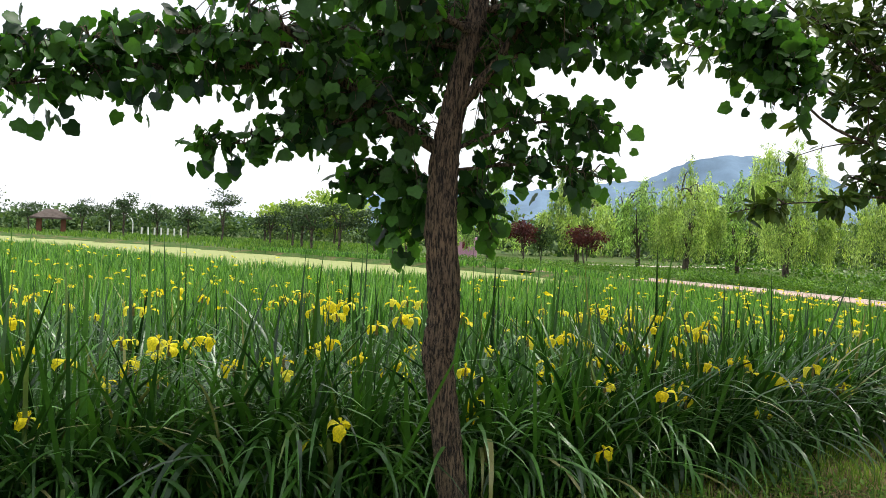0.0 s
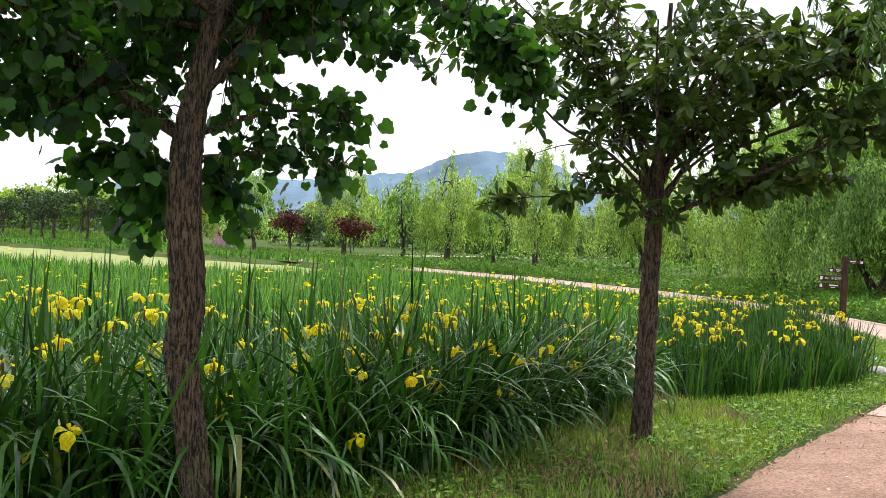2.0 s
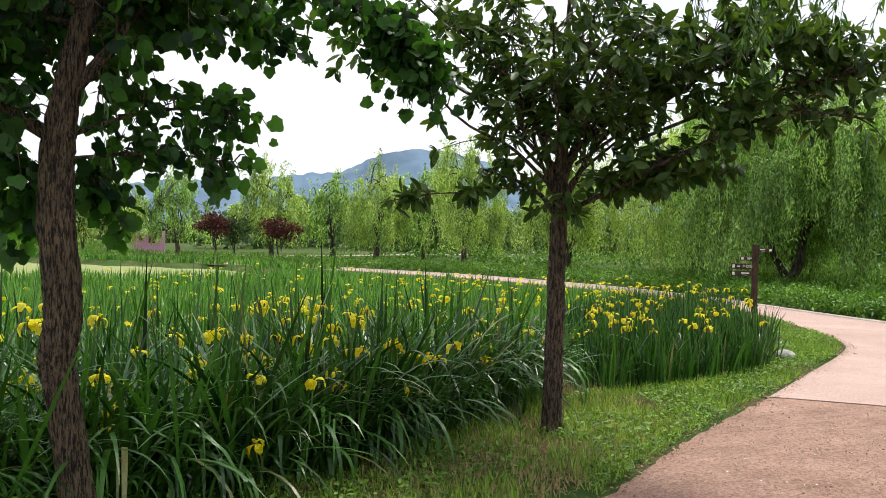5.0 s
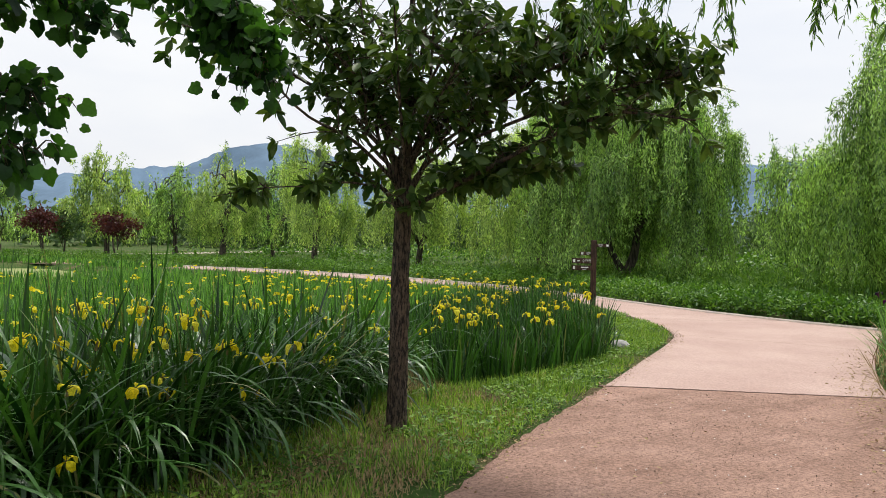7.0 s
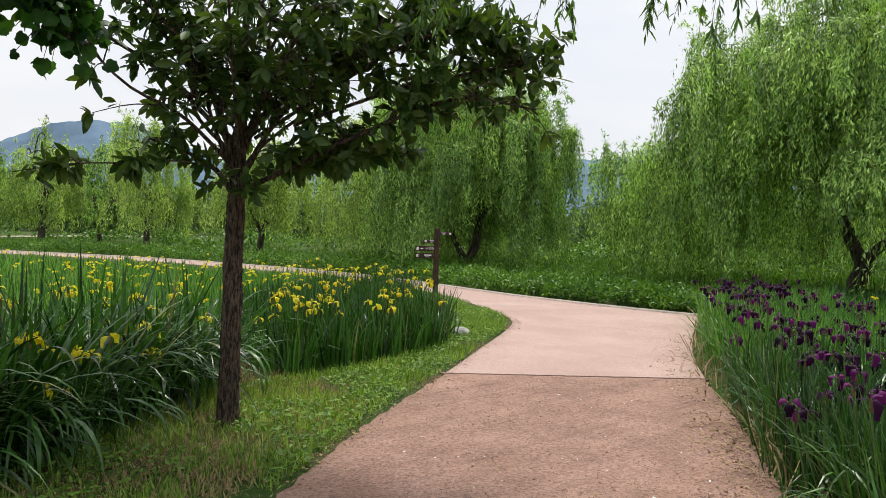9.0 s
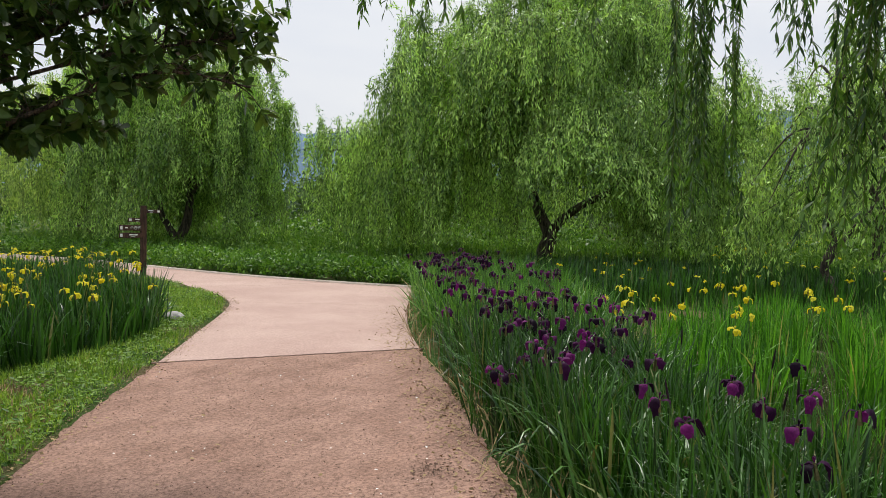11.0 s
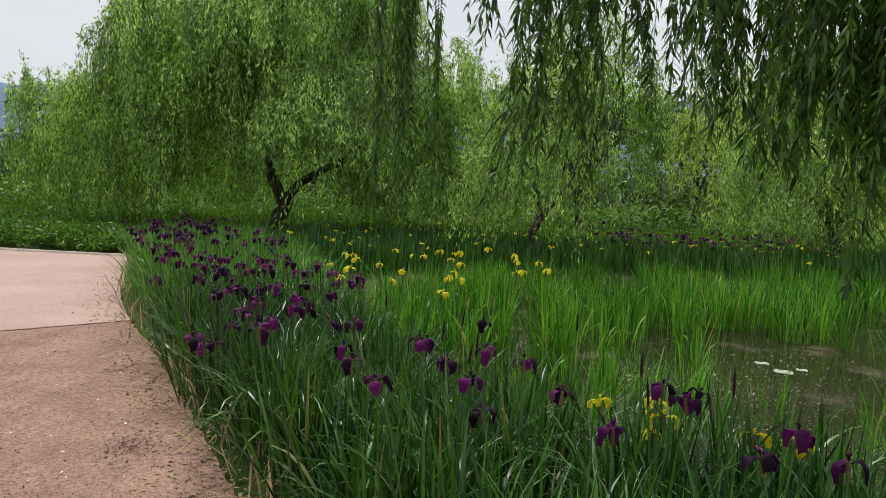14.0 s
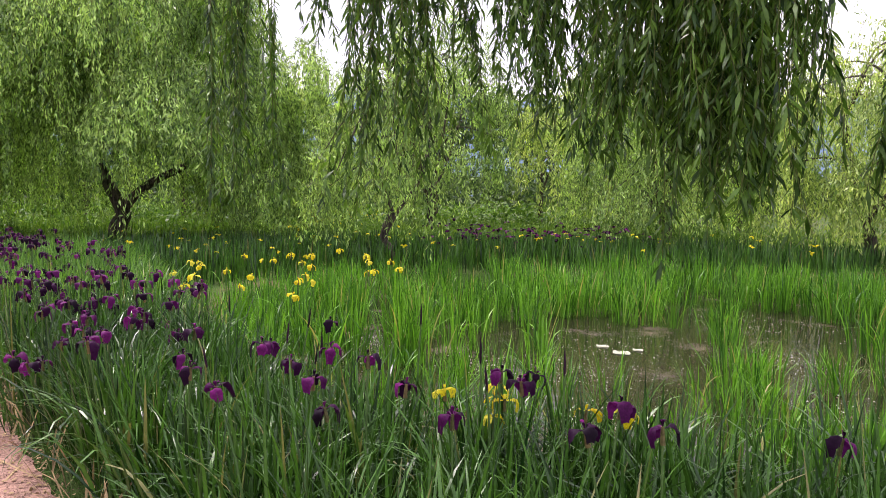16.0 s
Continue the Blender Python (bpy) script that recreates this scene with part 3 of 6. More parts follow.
# the lobed-leaved tree at the pond's edge
T1 = (0.23, 3.9, -0.02)
# upper limbs out of view, added so the crown shades the irises below
T1_UPPER = [([(0.28, 3.95, 3.1), (0.28 + 0.75 * math.cos(a_), 3.95 + 0.75 * math.sin(a_), 3.5 + 0.1 * k), (0.28 + 1.5 * math.cos(a_), 3.95 + 1.5 * math.sin(a_), 3.55 + 0.2 * k)], 0.02, 0.45, 46)
            for k, a_ in enumerate([0.4 + 2.399 * j for j in range(8)])]
branchy_tree(
    "broadleaf_tree", "young broadleaf tree with furrowed bark and lobed leaves", T1,
    [(0.23, 3.9, -0.1), (0.21, 3.9, 0.23), (0.12, 3.9, 0.81), (0.10, 3.9, 0.98), (0.12, 3.9, 1.19), (0.09, 3.9, 1.6), (0.09, 3.9, 1.89), (0.12, 3.9, 2.17), (0.18, 3.9, 2.48), (0.24, 3.9, 2.8), (0.3, 3.95, 3.5)],
    [0.085, 0.072, 0.07, 0.078, 0.076, 0.078, 0.072, 0.058, 0.05, 0.045, 0.03],
    [([(0.06, 3.9, 1.98), (-0.22, 3.89, 2.15), (-0.45, 3.87, 2.31), (-0.68, 3.84, 2.51), (-1.0, 3.78, 2.68)], 0.034, 0.36, 84),
     ([(0.12, 3.9, 2.16), (0.33, 3.89, 2.43), (0.49, 3.87, 2.69), (0.7, 3.9, 2.95)], 0.034, 0.32, 48),
     ([(-0.45, 3.87, 2.31), (-0.8, 3.8, 2.33), (-1.2, 3.65, 2.28), (-1.56, 3.55, 2.2), (-1.95, 3.4, 2.1)], 0.016, 0.18, 70),
     ([(-0.68, 3.84, 2.45), (-1.1, 3.7, 2.46), (-1.5, 3.55, 2.38), (-1.85, 3.4, 2.28)], 0.016, 0.17, 60),
     ([(-0.22, 3.89, 2.15), (-0.5, 3.85, 2.07), (-0.78, 3.82, 1.98), (-1.1, 3.75, 1.93)], 0.008, 0.13, 34),
     ([(-0.3, 3.88, 2.2), (-0.5, 4.0, 2.17), (-0.75, 4.0, 2.12)], 0.008, 0.17, 30),
     ([(0.09, 3.95, 1.8), (-0.14, 4.1, 1.88), (-0.32, 4.15, 1.84), (-0.45, 4.1, 1.78)], 0.010, 0.15, 36),
     ([(0.1, 3.95, 1.7), (-0.1, 4.15, 1.66), (-0.22, 4.2, 1.52)], 0.009, 0.15, 34),
     ([(0.1, 3.95, 1.8), (0.28, 4.12, 1.75), (0.38, 4.15, 1.56)], 0.009, 0.13, 26),
     ([(0.12, 3.9, 1.98), (0.4, 4.05, 2.12), (0.7, 4.2, 2.2), (1.0, 4.25, 2.15)], 0.012, 0.2, 42),
     ([(0.12, 3.9, 1.88), (0.45, 4.05, 1.94), (0.75, 4.2, 1.95), (1.0, 4.25, 1.9)], 0.010, 0.17, 32),
     ([(0.33, 3.9, 2.43), (0.7, 4.0, 2.60), (1.0, 4.1, 2.62), (1.25, 4.12, 2.52)], 0.014, 0.17, 38),
     ([(0.3, 3.95, 2.7), (0.9, 4.2, 2.92), (1.5, 4.45, 2.95), (2.0, 4.6, 2.85)], 0.022, 0.18, 58),
     ([(1.5, 4.45, 2.95), (1.9, 4.6, 2.9), (2.1, 4.62, 2.72), (2.16, 4.62, 2.48)], 0.012, 0.25, 145),
     ([(0.24, 3.9, 2.55), (-0.1, 3.65, 2.66), (-0.45, 3.5, 2.72), (-0.8, 3.45, 2.72)], 0.022, 0.28, 90),
     ([(0.26, 3.9, 2.6), (0.1, 4.3, 2.75), (0.0, 4.6, 2.75)], 0.02, 0.42, 110),
     ([(0.28, 3.92, 2.7), (0.6, 3.7, 2.72), (1.1, 3.8, 2.80)], 0.02, 0.22, 60),
     ([(0.2, 3.95, 2.5), (-0.2, 4.15, 2.6), (-0.55, 4.25, 2.66)], 0.016, 0.24, 45),
     ([(0.2, 3.95, 2.4), (-0.15, 4.15, 2.35), (-0.4, 4.25, 2.2)], 0.014, 0.22, 36),
     ([(0.3, 3.95, 2.75), (0.8, 4.3, 2.75), (1.4, 4.5, 2.72)], 0.016, 0.2, 26)] + T1_UPPER,
    T1_BARK, T1_LEAF, LOBED, LOBED_F, 0.078, 1, 0.35, 0.75, 11,
    clear=lambda p: (np.abs(p[:, 0] - np.interp(p[:, 2], (1.9, 2.5, 2.8), (0.09, 0.18, 0.24)) + 0.01) < 0.13) & (p[:, 1] < 3.92) & (p[:, 2] < 2.9))

# the oval-leaved tree on the verge
T2 = (3.8, 5.62, 0.0)
gt = np.random.default_rng(77)
T2_RISING = []
for k in range(11):
    a_ = k * 2.399 + gt.normal(0, 0.2)
    r_ = gt.uniform(0.4, 1.9)
    z_ = gt.uniform(2.9, 4.5)
    foot = np.array((3.84, 5.62, 1.75 + 0.5 * k / 11))
    tip = foot * (1, 1, 0) + np.array((r_ * math.cos(a_), r_ * math.sin(a_), z_))
    bow = gt.normal(0, 0.10, 3)
    T2_RISING.append(([tuple(foot), tuple(foot * 0.7 + tip * 0.3 + (0, 0, -0.08) + bow), tuple(foot * 0.35 + tip * 0.65 - bow), tuple(tip)], 0.019, 0.5, 12))
verge_tree = branchy_tree(
    "broadleaf_tree", "slender broadleaf tree with glossy dark oval leaves on the verge", T2,
    [(3.8, 5.62, -0.25), (3.81, 5.63, 0.3), (3.815, 5.63, 0.69), (3.82, 5.63, 1.26), (3.83, 5.62, 1.74), (3.84, 5.62, 2.12), (3.85, 5.61, 2.5), (3.87, 5.6, 3.6)],
    [0.095, 0.078, 0.076, 0.07, 0.066, 0.05, 0.038, 0.015],
    [([(3.82, 5.62, 1.72), (3.68, 5.66, 1.93), (3.5, 5.78, 2.06), (3.2, 5.85, 2.15)], 0.026, 0.30, 13),
     ([(3.68, 5.66, 1.95), (3.3, 5.6, 1.98), (2.96, 5.55, 1.93), (2.6, 5.62, 1.9), (2.25, 5.75, 1.82)], 0.010, 0.12, 13),
     ([(3.83, 5.62, 1.8), (3.66, 5.69, 2.5), (3.32, 5.87, 3.04), (2.95, 6.02, 3.4)], 0.026, 0.42, 26),
     ([(3.83, 5.62, 1.95), (3.6, 5.74, 2.7), (3.48, 5.79, 3.5)], 0.022, 0.45, 24),
     ([(3.84, 5.62, 2.0), (3.9, 5.57, 2.82), (4.0, 5.5, 3.6)], 0.022, 0.5, 26),
     ([(3.84, 5.62, 1.85), (4.02, 5.3, 2.4), (4.38, 4.96, 2.8), (4.75, 4.66, 3.15)], 0.026, 0.5, 55),
     ([(3.84, 5.62, 1.78), (4.04, 5.0, 2.02), (4.37, 4.6, 2.28), (4.82, 4.2, 2.52), (5.2, 3.75, 2.45)], 0.024, 0.34, 45),
     ([(4.05, 5.2, 2.3), (4.6, 4.6, 2.6), (5.1, 4.1, 2.78), (5.35, 3.9, 2.85)], 0.016, 0.38, 54),
     ([(3.84, 5.6, 1.75), (4.0, 5.3, 1.92), (4.25, 5.05, 2.02), (4.6, 4.7, 2.1)], 0.012, 0.3, 55),
     ([(3.83, 5.6, 1.7), (3.7, 5.4, 1.78), (3.55, 5.3, 1.8)], 0.012, 0.24, 5),
     ([(3.85, 5.6, 2.2), (4.3, 5.6, 2.7), (4.8, 5.4, 3.1)], 0.016, 0.5, 39),
     ([(3.85, 5.6, 2.1), (3.8, 5.1, 2.6), (3.9, 4.7, 3.1)], 0.016, 0.5, 39),
     ([(3.9, 5.5, 2.2), (4.6, 4.7, 2.9), (4.9, 4.4, 3.05), (5.1, 4.15, 3.05)], 0.016, 0.45, 45),
     ([(3.9, 5.5, 2.3), (4.6, 5.0, 3.1), (4.95, 4.8, 3.3), (5.2, 4.7, 3.3)], 0.016, 0.45, 40),
     ([(3.84, 5.62, 2.1), (3.3, 5.95, 2.7), (2.6, 6.3, 3.1), (2.1, 6.6, 3.3)], 0.02, 0.45, 19),
     ([(3.84, 5.62, 2.3), (3.2, 6.1, 3.2), (2.5, 6.4, 3.9)], 0.02, 0.5, 19)] + T2_RISING,
    T2_BARK, T2_LEAF, OVAL, OVAL_F, 0.135, 1, 0.2, 0.5, 12, whorled=True)
verge_tree.matrix_world = Matrix.LocRotScale((3.62, 5.34, 0.077), None, (0.95, 0.95, 0.95))


def willow(base, height, radius, strands, leaf, seed, label, leaf_mat, stems=None, trunk_r=0.2, skirt=1.0, lumps=60, per=0.09, hang=(0.7, 2.8), slope=0.5, shift=(0, 0), part=None, low=0.12):
    """A weeping willow: trunk, limbs, and mounds of arching twigs that end in hanging strands of narrow leaves."""
    g = np.random.default_rng(seed)
    root = base_empty("willow_tree", *base, label, "tree", "weeping willows")
    if stems is None:
        hf, az0 = height * g.uniform(0.15, 0.22), g.uniform(0, 6.28)
        lean_ = g.normal(0, 0.12, 2) * height * 0.15
        top = np.array((*lean_, hf))
        stems = [([(0, 0, -0.3), (*(lean_ * 0.3), hf * 0.5), tuple(top)], trunk_r * 1.15, trunk_r * 0.85)]
        for k in range(4):
            d = np.array((math.cos(az0 + k * 1.65), math.sin(az0 + k * 1.65), 0)) * radius * g.uniform(0.2, 0.5)
            stems.append(([tuple(top), tuple(top + d * 0.5 + (0, 0, height * 0.15)), tuple(top + d + (0, 0, height * 0.42))], trunk_r * 0.6, trunk_r * 0.2))
    for pts, r0, r1 in stems:
        v, f = tube(smooth_line(pts, 16), np.linspace(r0, r1, 16), 10, 0.12, seed)
        mesh_object("trunk" if pts is stems[0][0] else "limb", v, f, W_BARK, root)
    nb = lumps
    ba = g.uniform(0, 6.28) + np.arange(nb) * 2.399 + g.normal(0, 0.3, nb)
    br = radius * np.sqrt((np.arange(nb) + 0.5) / nb) * g.uniform(0.72, 1.0, nb)
    roof = height * (1 - slope * (br / radius) ** 2)
    bz = roof * np.where(g.random(nb) < 0.42, g.uniform(0.84, 1.0, nb), g.uniform(0.36, 0.84, nb))
    bs = np.clip(radius * g.uniform(0.12, 0.24, nb), 0.4, 1.5)
    bough = np.stack([br * np.cos(ba) + shift[0], br * np.sin(ba) + shift[1], np.maximum(bz, low + 1.2)], -1)
    for k in range(0, nb, max(1, nb // 16)):
        pts = np.array(stems[1 + (k % (len(stems) - 1))][0]) if len(stems) > 1 else np.array(stems[0][0])
        a = pts[-1] if bough[k, 2] > pts[-1][2] else pts[-2]
        q = smooth_line([a, a * 0.5 + bough[k] * 0.5 + (0, 0, 0.07 * height), bough[k] - (0, 0, 0.15)], 10)
        v, f = tube(q, np.linspace(trunk_r * 0.34, trunk_r * 0.07, 10), 6, 0.08, seed)
        mesh_object("limb", v, f, W_BARK, root)
    # tresses: a handful of strands that hang together
    knots = max(24, strands // 10)
    kb = g.choice(nb, knots, p=bs ** 1.6 / np.sum(bs ** 1.6))
    ka, kr = g.uniform(0, 6.283, knots), bs[kb] * np.sqrt(g.uniform(0, 1, knots))
    klen = g.uniform(*hang, knots) * np.where(g.random(knots) < 0.15, 1.5, 1.0)
    tress = g.integers(0, knots, strands)
    which = kb[tress]
    sx = kr[tress] * np.cos(ka[tress]) + g.normal(0, 0.075, strands)
    sy = kr[tress] * np.sin(ka[tress]) + g.normal(0, 0.075, strands)
    rho = np.hypot(sx, sy)
    z0 = bough[which, 2] - 0.42 * rho ** 2 / bs[which] + g.normal(0, 0.10, strands)
    z1 = np.maximum(z0 - klen[tress] * g.uniform(0.6, 1.1, strands), g.uniform(low, low + skirt, strands))
    z1 = np.minimum(z1, z0 - 0.25)
    px_, py_ = bough[which, 0] + sx, bough[which, 1] + sy
    if part is not None:
        # the crown parts in front of the trunk: direction, from, to across it, height of the parting
        turn_, lo_, hi_, part_z = part
        ahead = px_ * math.cos(turn_) + py_ * math.sin(turn_)
        across = -px_ * math.sin(turn_) + py_ * math.cos(turn_)
        gap = (across > lo_) & (across < hi_) & (ahead > -1.0) & (g.random(strands) < 0.94)
        cut_z = part_z + 0.4 * np.sin(across * 2.3) + g.normal(0, 0.4, strands)
        lift_ = np.where(gap, np.maximum(0, cut_z - z1), 0)
        z1 = z1 + lift_
        z0 = np.maximum(z0, z1 + 0.25)
    # the way out: mostly away from the trunk, partly away from the bough's own middle
    ox, oy = px_ - shift[0] + 1.2 * sx, py_ - shift[1] + 1.2 * sy
    a = np.arctan2(oy, ox) + g.normal(0, 0.5, strands)
    S = 7
    k = np.linspace(0, 1, S)[None, :]
    sway = g.normal(0, 0.16, (knots, 2))[tress] + g.normal(0, 0.07, (strands, 2))
    out = (bs[which] * g.uniform(0.2, 0.55, strands))[:, None] * (1 - np.exp(-4.5 * k))
    L = z0 - z1
    zz = z0[:, None] + (0.12 + 0.1 * np.minimum(L, 2))[:, None] * np.sin(np.minimum(k * 2.6, 1) * np.pi) - L[:, None] * k ** 1.2
    # a few shoots stand up from the top of the crown
    shoot = (g.random(strands) < 0.05) & (bough[which, 2] > 0.7 * height)
    zz = np.where(shoot[:, None], z0[:, None] + g.uniform(0.4, 1.0, strands)[:, None] * np.sin(k * 2.2), zz)
    wig = g.normal(0, 0.035, (strands, S))
    X = px_[:, None] + out * np.cos(a)[:, None] + sway[:, :1] * k ** 1.5 + wig
    Y = py_[:, None] + out * np.sin(a)[:, None] + sway[:, 1:] * k ** 1.5 + wig[:, ::-1]
    P = np.stack([X, Y, zz], -1)
    side = np.stack([-np.sin(a), np.cos(a), 0 * a], -1)[:, None, :] * 0.004
    v = np.stack([P - side, P + side], 2)[::4].reshape(-1, 3)
    o = (np.arange(len(P[::4])) * 2 * S)[:, None]; qd = np.arange(S - 1)[None, :] * 2
    f = np.stack([o + qd, o + qd + 1, o + qd + 3, o + qd + 2], -1).reshape(-1, 4)
    mesh_object("hanging_growth", v, f, TWIG, root)["kind"] = "stuff"
    n_leaf = np.maximum(5, (L / per).astype(int) + 3)
    idx = np.repeat(np.arange(strands), n_leaf)
    u = g.uniform(0.0, 1.0, len(idx)) ** 0.9 * (S - 1)
    i0 = np.minimum(u.astype(int), S - 2); w = (u - i0)[:, None]
    pos = P[idx, i0] * (1 - w) + P[idx, i0 + 1] * w + g.normal(0, 0.04, (len(idx), 3))
    tang = unit(P[idx, i0 + 1] - P[idx, i0])
    along = unit(tang * 0.75 + g.normal(0, 0.42, pos.shape) + np.array((0, 0, -0.35)))
    heart = bough[which][idx] - (0, 0, 1.0)
    normal = unit(g.normal(0, 0.45, pos.shape) + 0.8 * unit(pos - heart) + np.array((0, 0, 0.55)))
    v, f = leaves(SLIM, SLIM_F, pos, along, normal, leaf * g.uniform(0.6, 1.3, len(pos)))
    mesh_object("crown", v, f, leaf_mat, root)
    return root


W_LABEL = "weeping willow with hanging green strands behind the path"
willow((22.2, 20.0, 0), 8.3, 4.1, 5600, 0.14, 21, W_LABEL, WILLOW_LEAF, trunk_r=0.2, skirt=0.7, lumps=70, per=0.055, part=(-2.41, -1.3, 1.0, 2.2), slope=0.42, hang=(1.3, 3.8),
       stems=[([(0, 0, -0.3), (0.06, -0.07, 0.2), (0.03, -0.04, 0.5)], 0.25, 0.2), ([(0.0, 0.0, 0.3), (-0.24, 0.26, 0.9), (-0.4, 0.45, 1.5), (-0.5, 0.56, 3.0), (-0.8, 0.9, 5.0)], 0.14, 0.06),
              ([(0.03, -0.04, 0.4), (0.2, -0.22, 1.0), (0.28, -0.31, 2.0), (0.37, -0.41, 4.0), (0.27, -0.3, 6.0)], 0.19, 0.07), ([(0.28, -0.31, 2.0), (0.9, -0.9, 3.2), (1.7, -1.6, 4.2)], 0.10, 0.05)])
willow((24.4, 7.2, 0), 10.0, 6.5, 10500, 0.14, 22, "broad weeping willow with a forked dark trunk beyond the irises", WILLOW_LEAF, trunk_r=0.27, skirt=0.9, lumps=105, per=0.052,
       part=(3.43, -0.9, 2.5, 2.7), slope=0.54, shift=(0.15, -0.5), hang=(0.8, 3.2),
       stems=[([(0, 0, -0.3), (0.03, -0.1, 0.4), (0.07, -0.24, 0.85), (0.04, -0.15, 1.25)], 0.27, 0.20), ([(0.05, -0.18, 1.1), (-0.03, 0.1, 1.7), (-0.1, 0.33, 2.4), (-0.1, 0.36, 3.4), (0.0, 0.1, 5.4), (0.2, -0.2, 7.0)], 0.19, 0.07),
              ([(0.06, -0.2, 0.95), (0.2, -0.7, 1.55), (0.38, -1.25, 1.95), (0.6, -2.05, 2.45), (0.75, -2.5, 3.5), (0.9, -2.9, 5.2)], 0.15, 0.06), ([(-0.1, 0.33, 2.4), (-0.3, 1.2, 3.6), (-0.4, 2.4, 5.0), (-0.5, 3.2, 5.8)], 0.14, 0.05)])
willow((33.7, 18.0, 0), 5.9, 2.6, 1000, 0.19, 23, W_LABEL, WILLOW_LEAF, per=0.11, trunk_r=0.12, lumps=40)
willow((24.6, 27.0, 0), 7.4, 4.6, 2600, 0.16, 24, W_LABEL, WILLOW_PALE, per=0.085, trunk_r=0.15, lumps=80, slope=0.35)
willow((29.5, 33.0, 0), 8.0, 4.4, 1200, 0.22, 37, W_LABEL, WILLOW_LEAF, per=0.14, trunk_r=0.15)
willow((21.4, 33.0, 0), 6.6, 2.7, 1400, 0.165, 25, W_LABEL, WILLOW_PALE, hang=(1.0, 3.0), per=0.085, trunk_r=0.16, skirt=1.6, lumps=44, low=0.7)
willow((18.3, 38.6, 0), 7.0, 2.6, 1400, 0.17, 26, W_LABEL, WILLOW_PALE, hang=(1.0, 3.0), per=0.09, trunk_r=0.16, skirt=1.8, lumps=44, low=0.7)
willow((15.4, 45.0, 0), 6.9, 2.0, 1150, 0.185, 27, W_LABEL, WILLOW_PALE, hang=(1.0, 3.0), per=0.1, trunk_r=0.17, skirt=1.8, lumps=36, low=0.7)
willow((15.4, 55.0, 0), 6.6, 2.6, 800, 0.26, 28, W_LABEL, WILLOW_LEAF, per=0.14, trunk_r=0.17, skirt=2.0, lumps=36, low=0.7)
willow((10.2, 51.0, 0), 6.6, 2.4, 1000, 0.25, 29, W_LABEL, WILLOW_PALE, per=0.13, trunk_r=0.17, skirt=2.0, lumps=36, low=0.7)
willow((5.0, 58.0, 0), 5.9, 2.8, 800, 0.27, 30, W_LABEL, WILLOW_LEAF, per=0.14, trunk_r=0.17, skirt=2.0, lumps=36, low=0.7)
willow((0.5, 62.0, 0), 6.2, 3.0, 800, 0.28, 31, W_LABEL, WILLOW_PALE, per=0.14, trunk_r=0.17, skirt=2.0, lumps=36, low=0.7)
willow((20.5, 50.0, 0), 7.0, 3.6, 900, 0.27, 38, W_LABEL, WILLOW_LEAF, per=0.15, trunk_r=0.13, low=0.8)
willow((29.0, -2.6, 0), 9.0, 3.4, 1900, 0.15, 32, "upright willow with thin dark stems beyond the pond", WILLOW_LEAF, per=0.12, trunk_r=0.12, skirt=2.4)
willow((16.8, -0.6, -0.3), 5.4, 1.6, 800, 0.12, 43, "small willow with a twisted forked trunk standing in the reeds", WILLOW_LEAF, trunk_r=0.10, skirt=1.6, lumps=26, hang=(0.6, 2.0), part=(3.1, -0.3, 0.5, 1.5),
       stems=[([(0, 0, -0.3), (-0.05, -0.12, 0.5), (0.0, 0.06, 1.0), (0.02, -0.1, 1.5)], 0.10, 0.07), ([(0.0, 0.06, 1.0), (0.0, -0.35, 1.7), (0.05, -0.75, 2.3), (0.1, -0.9, 3.2)], 0.045, 0.02), ([(0.02, -0.1, 1.5), (0.0, 0.15, 2.4), (0.0, 0.05, 3.6), (0, 0, 4.4)], 0.05, 0.02)])
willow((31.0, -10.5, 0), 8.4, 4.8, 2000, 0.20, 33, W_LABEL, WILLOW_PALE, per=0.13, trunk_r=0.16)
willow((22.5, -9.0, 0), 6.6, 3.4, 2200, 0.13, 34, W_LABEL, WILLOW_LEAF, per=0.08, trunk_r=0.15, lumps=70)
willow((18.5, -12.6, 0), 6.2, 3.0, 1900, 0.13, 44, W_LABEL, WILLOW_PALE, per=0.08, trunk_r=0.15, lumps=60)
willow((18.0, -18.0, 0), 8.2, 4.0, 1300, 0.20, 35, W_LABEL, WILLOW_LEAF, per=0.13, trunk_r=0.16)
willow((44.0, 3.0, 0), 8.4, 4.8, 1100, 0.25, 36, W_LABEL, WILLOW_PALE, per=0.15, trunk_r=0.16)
willow((42.0, 14.0, 0), 8.0, 4.4, 1000, 0.25, 39, W_LABEL, WILLOW_LEAF, per=0.15, trunk_r=0.16)
willow((40.0, 24.0, 0), 7.0, 3.6, 800, 0.25, 40, W_LABEL, WILLOW_LEAF, per=0.15, trunk_r=0.16)


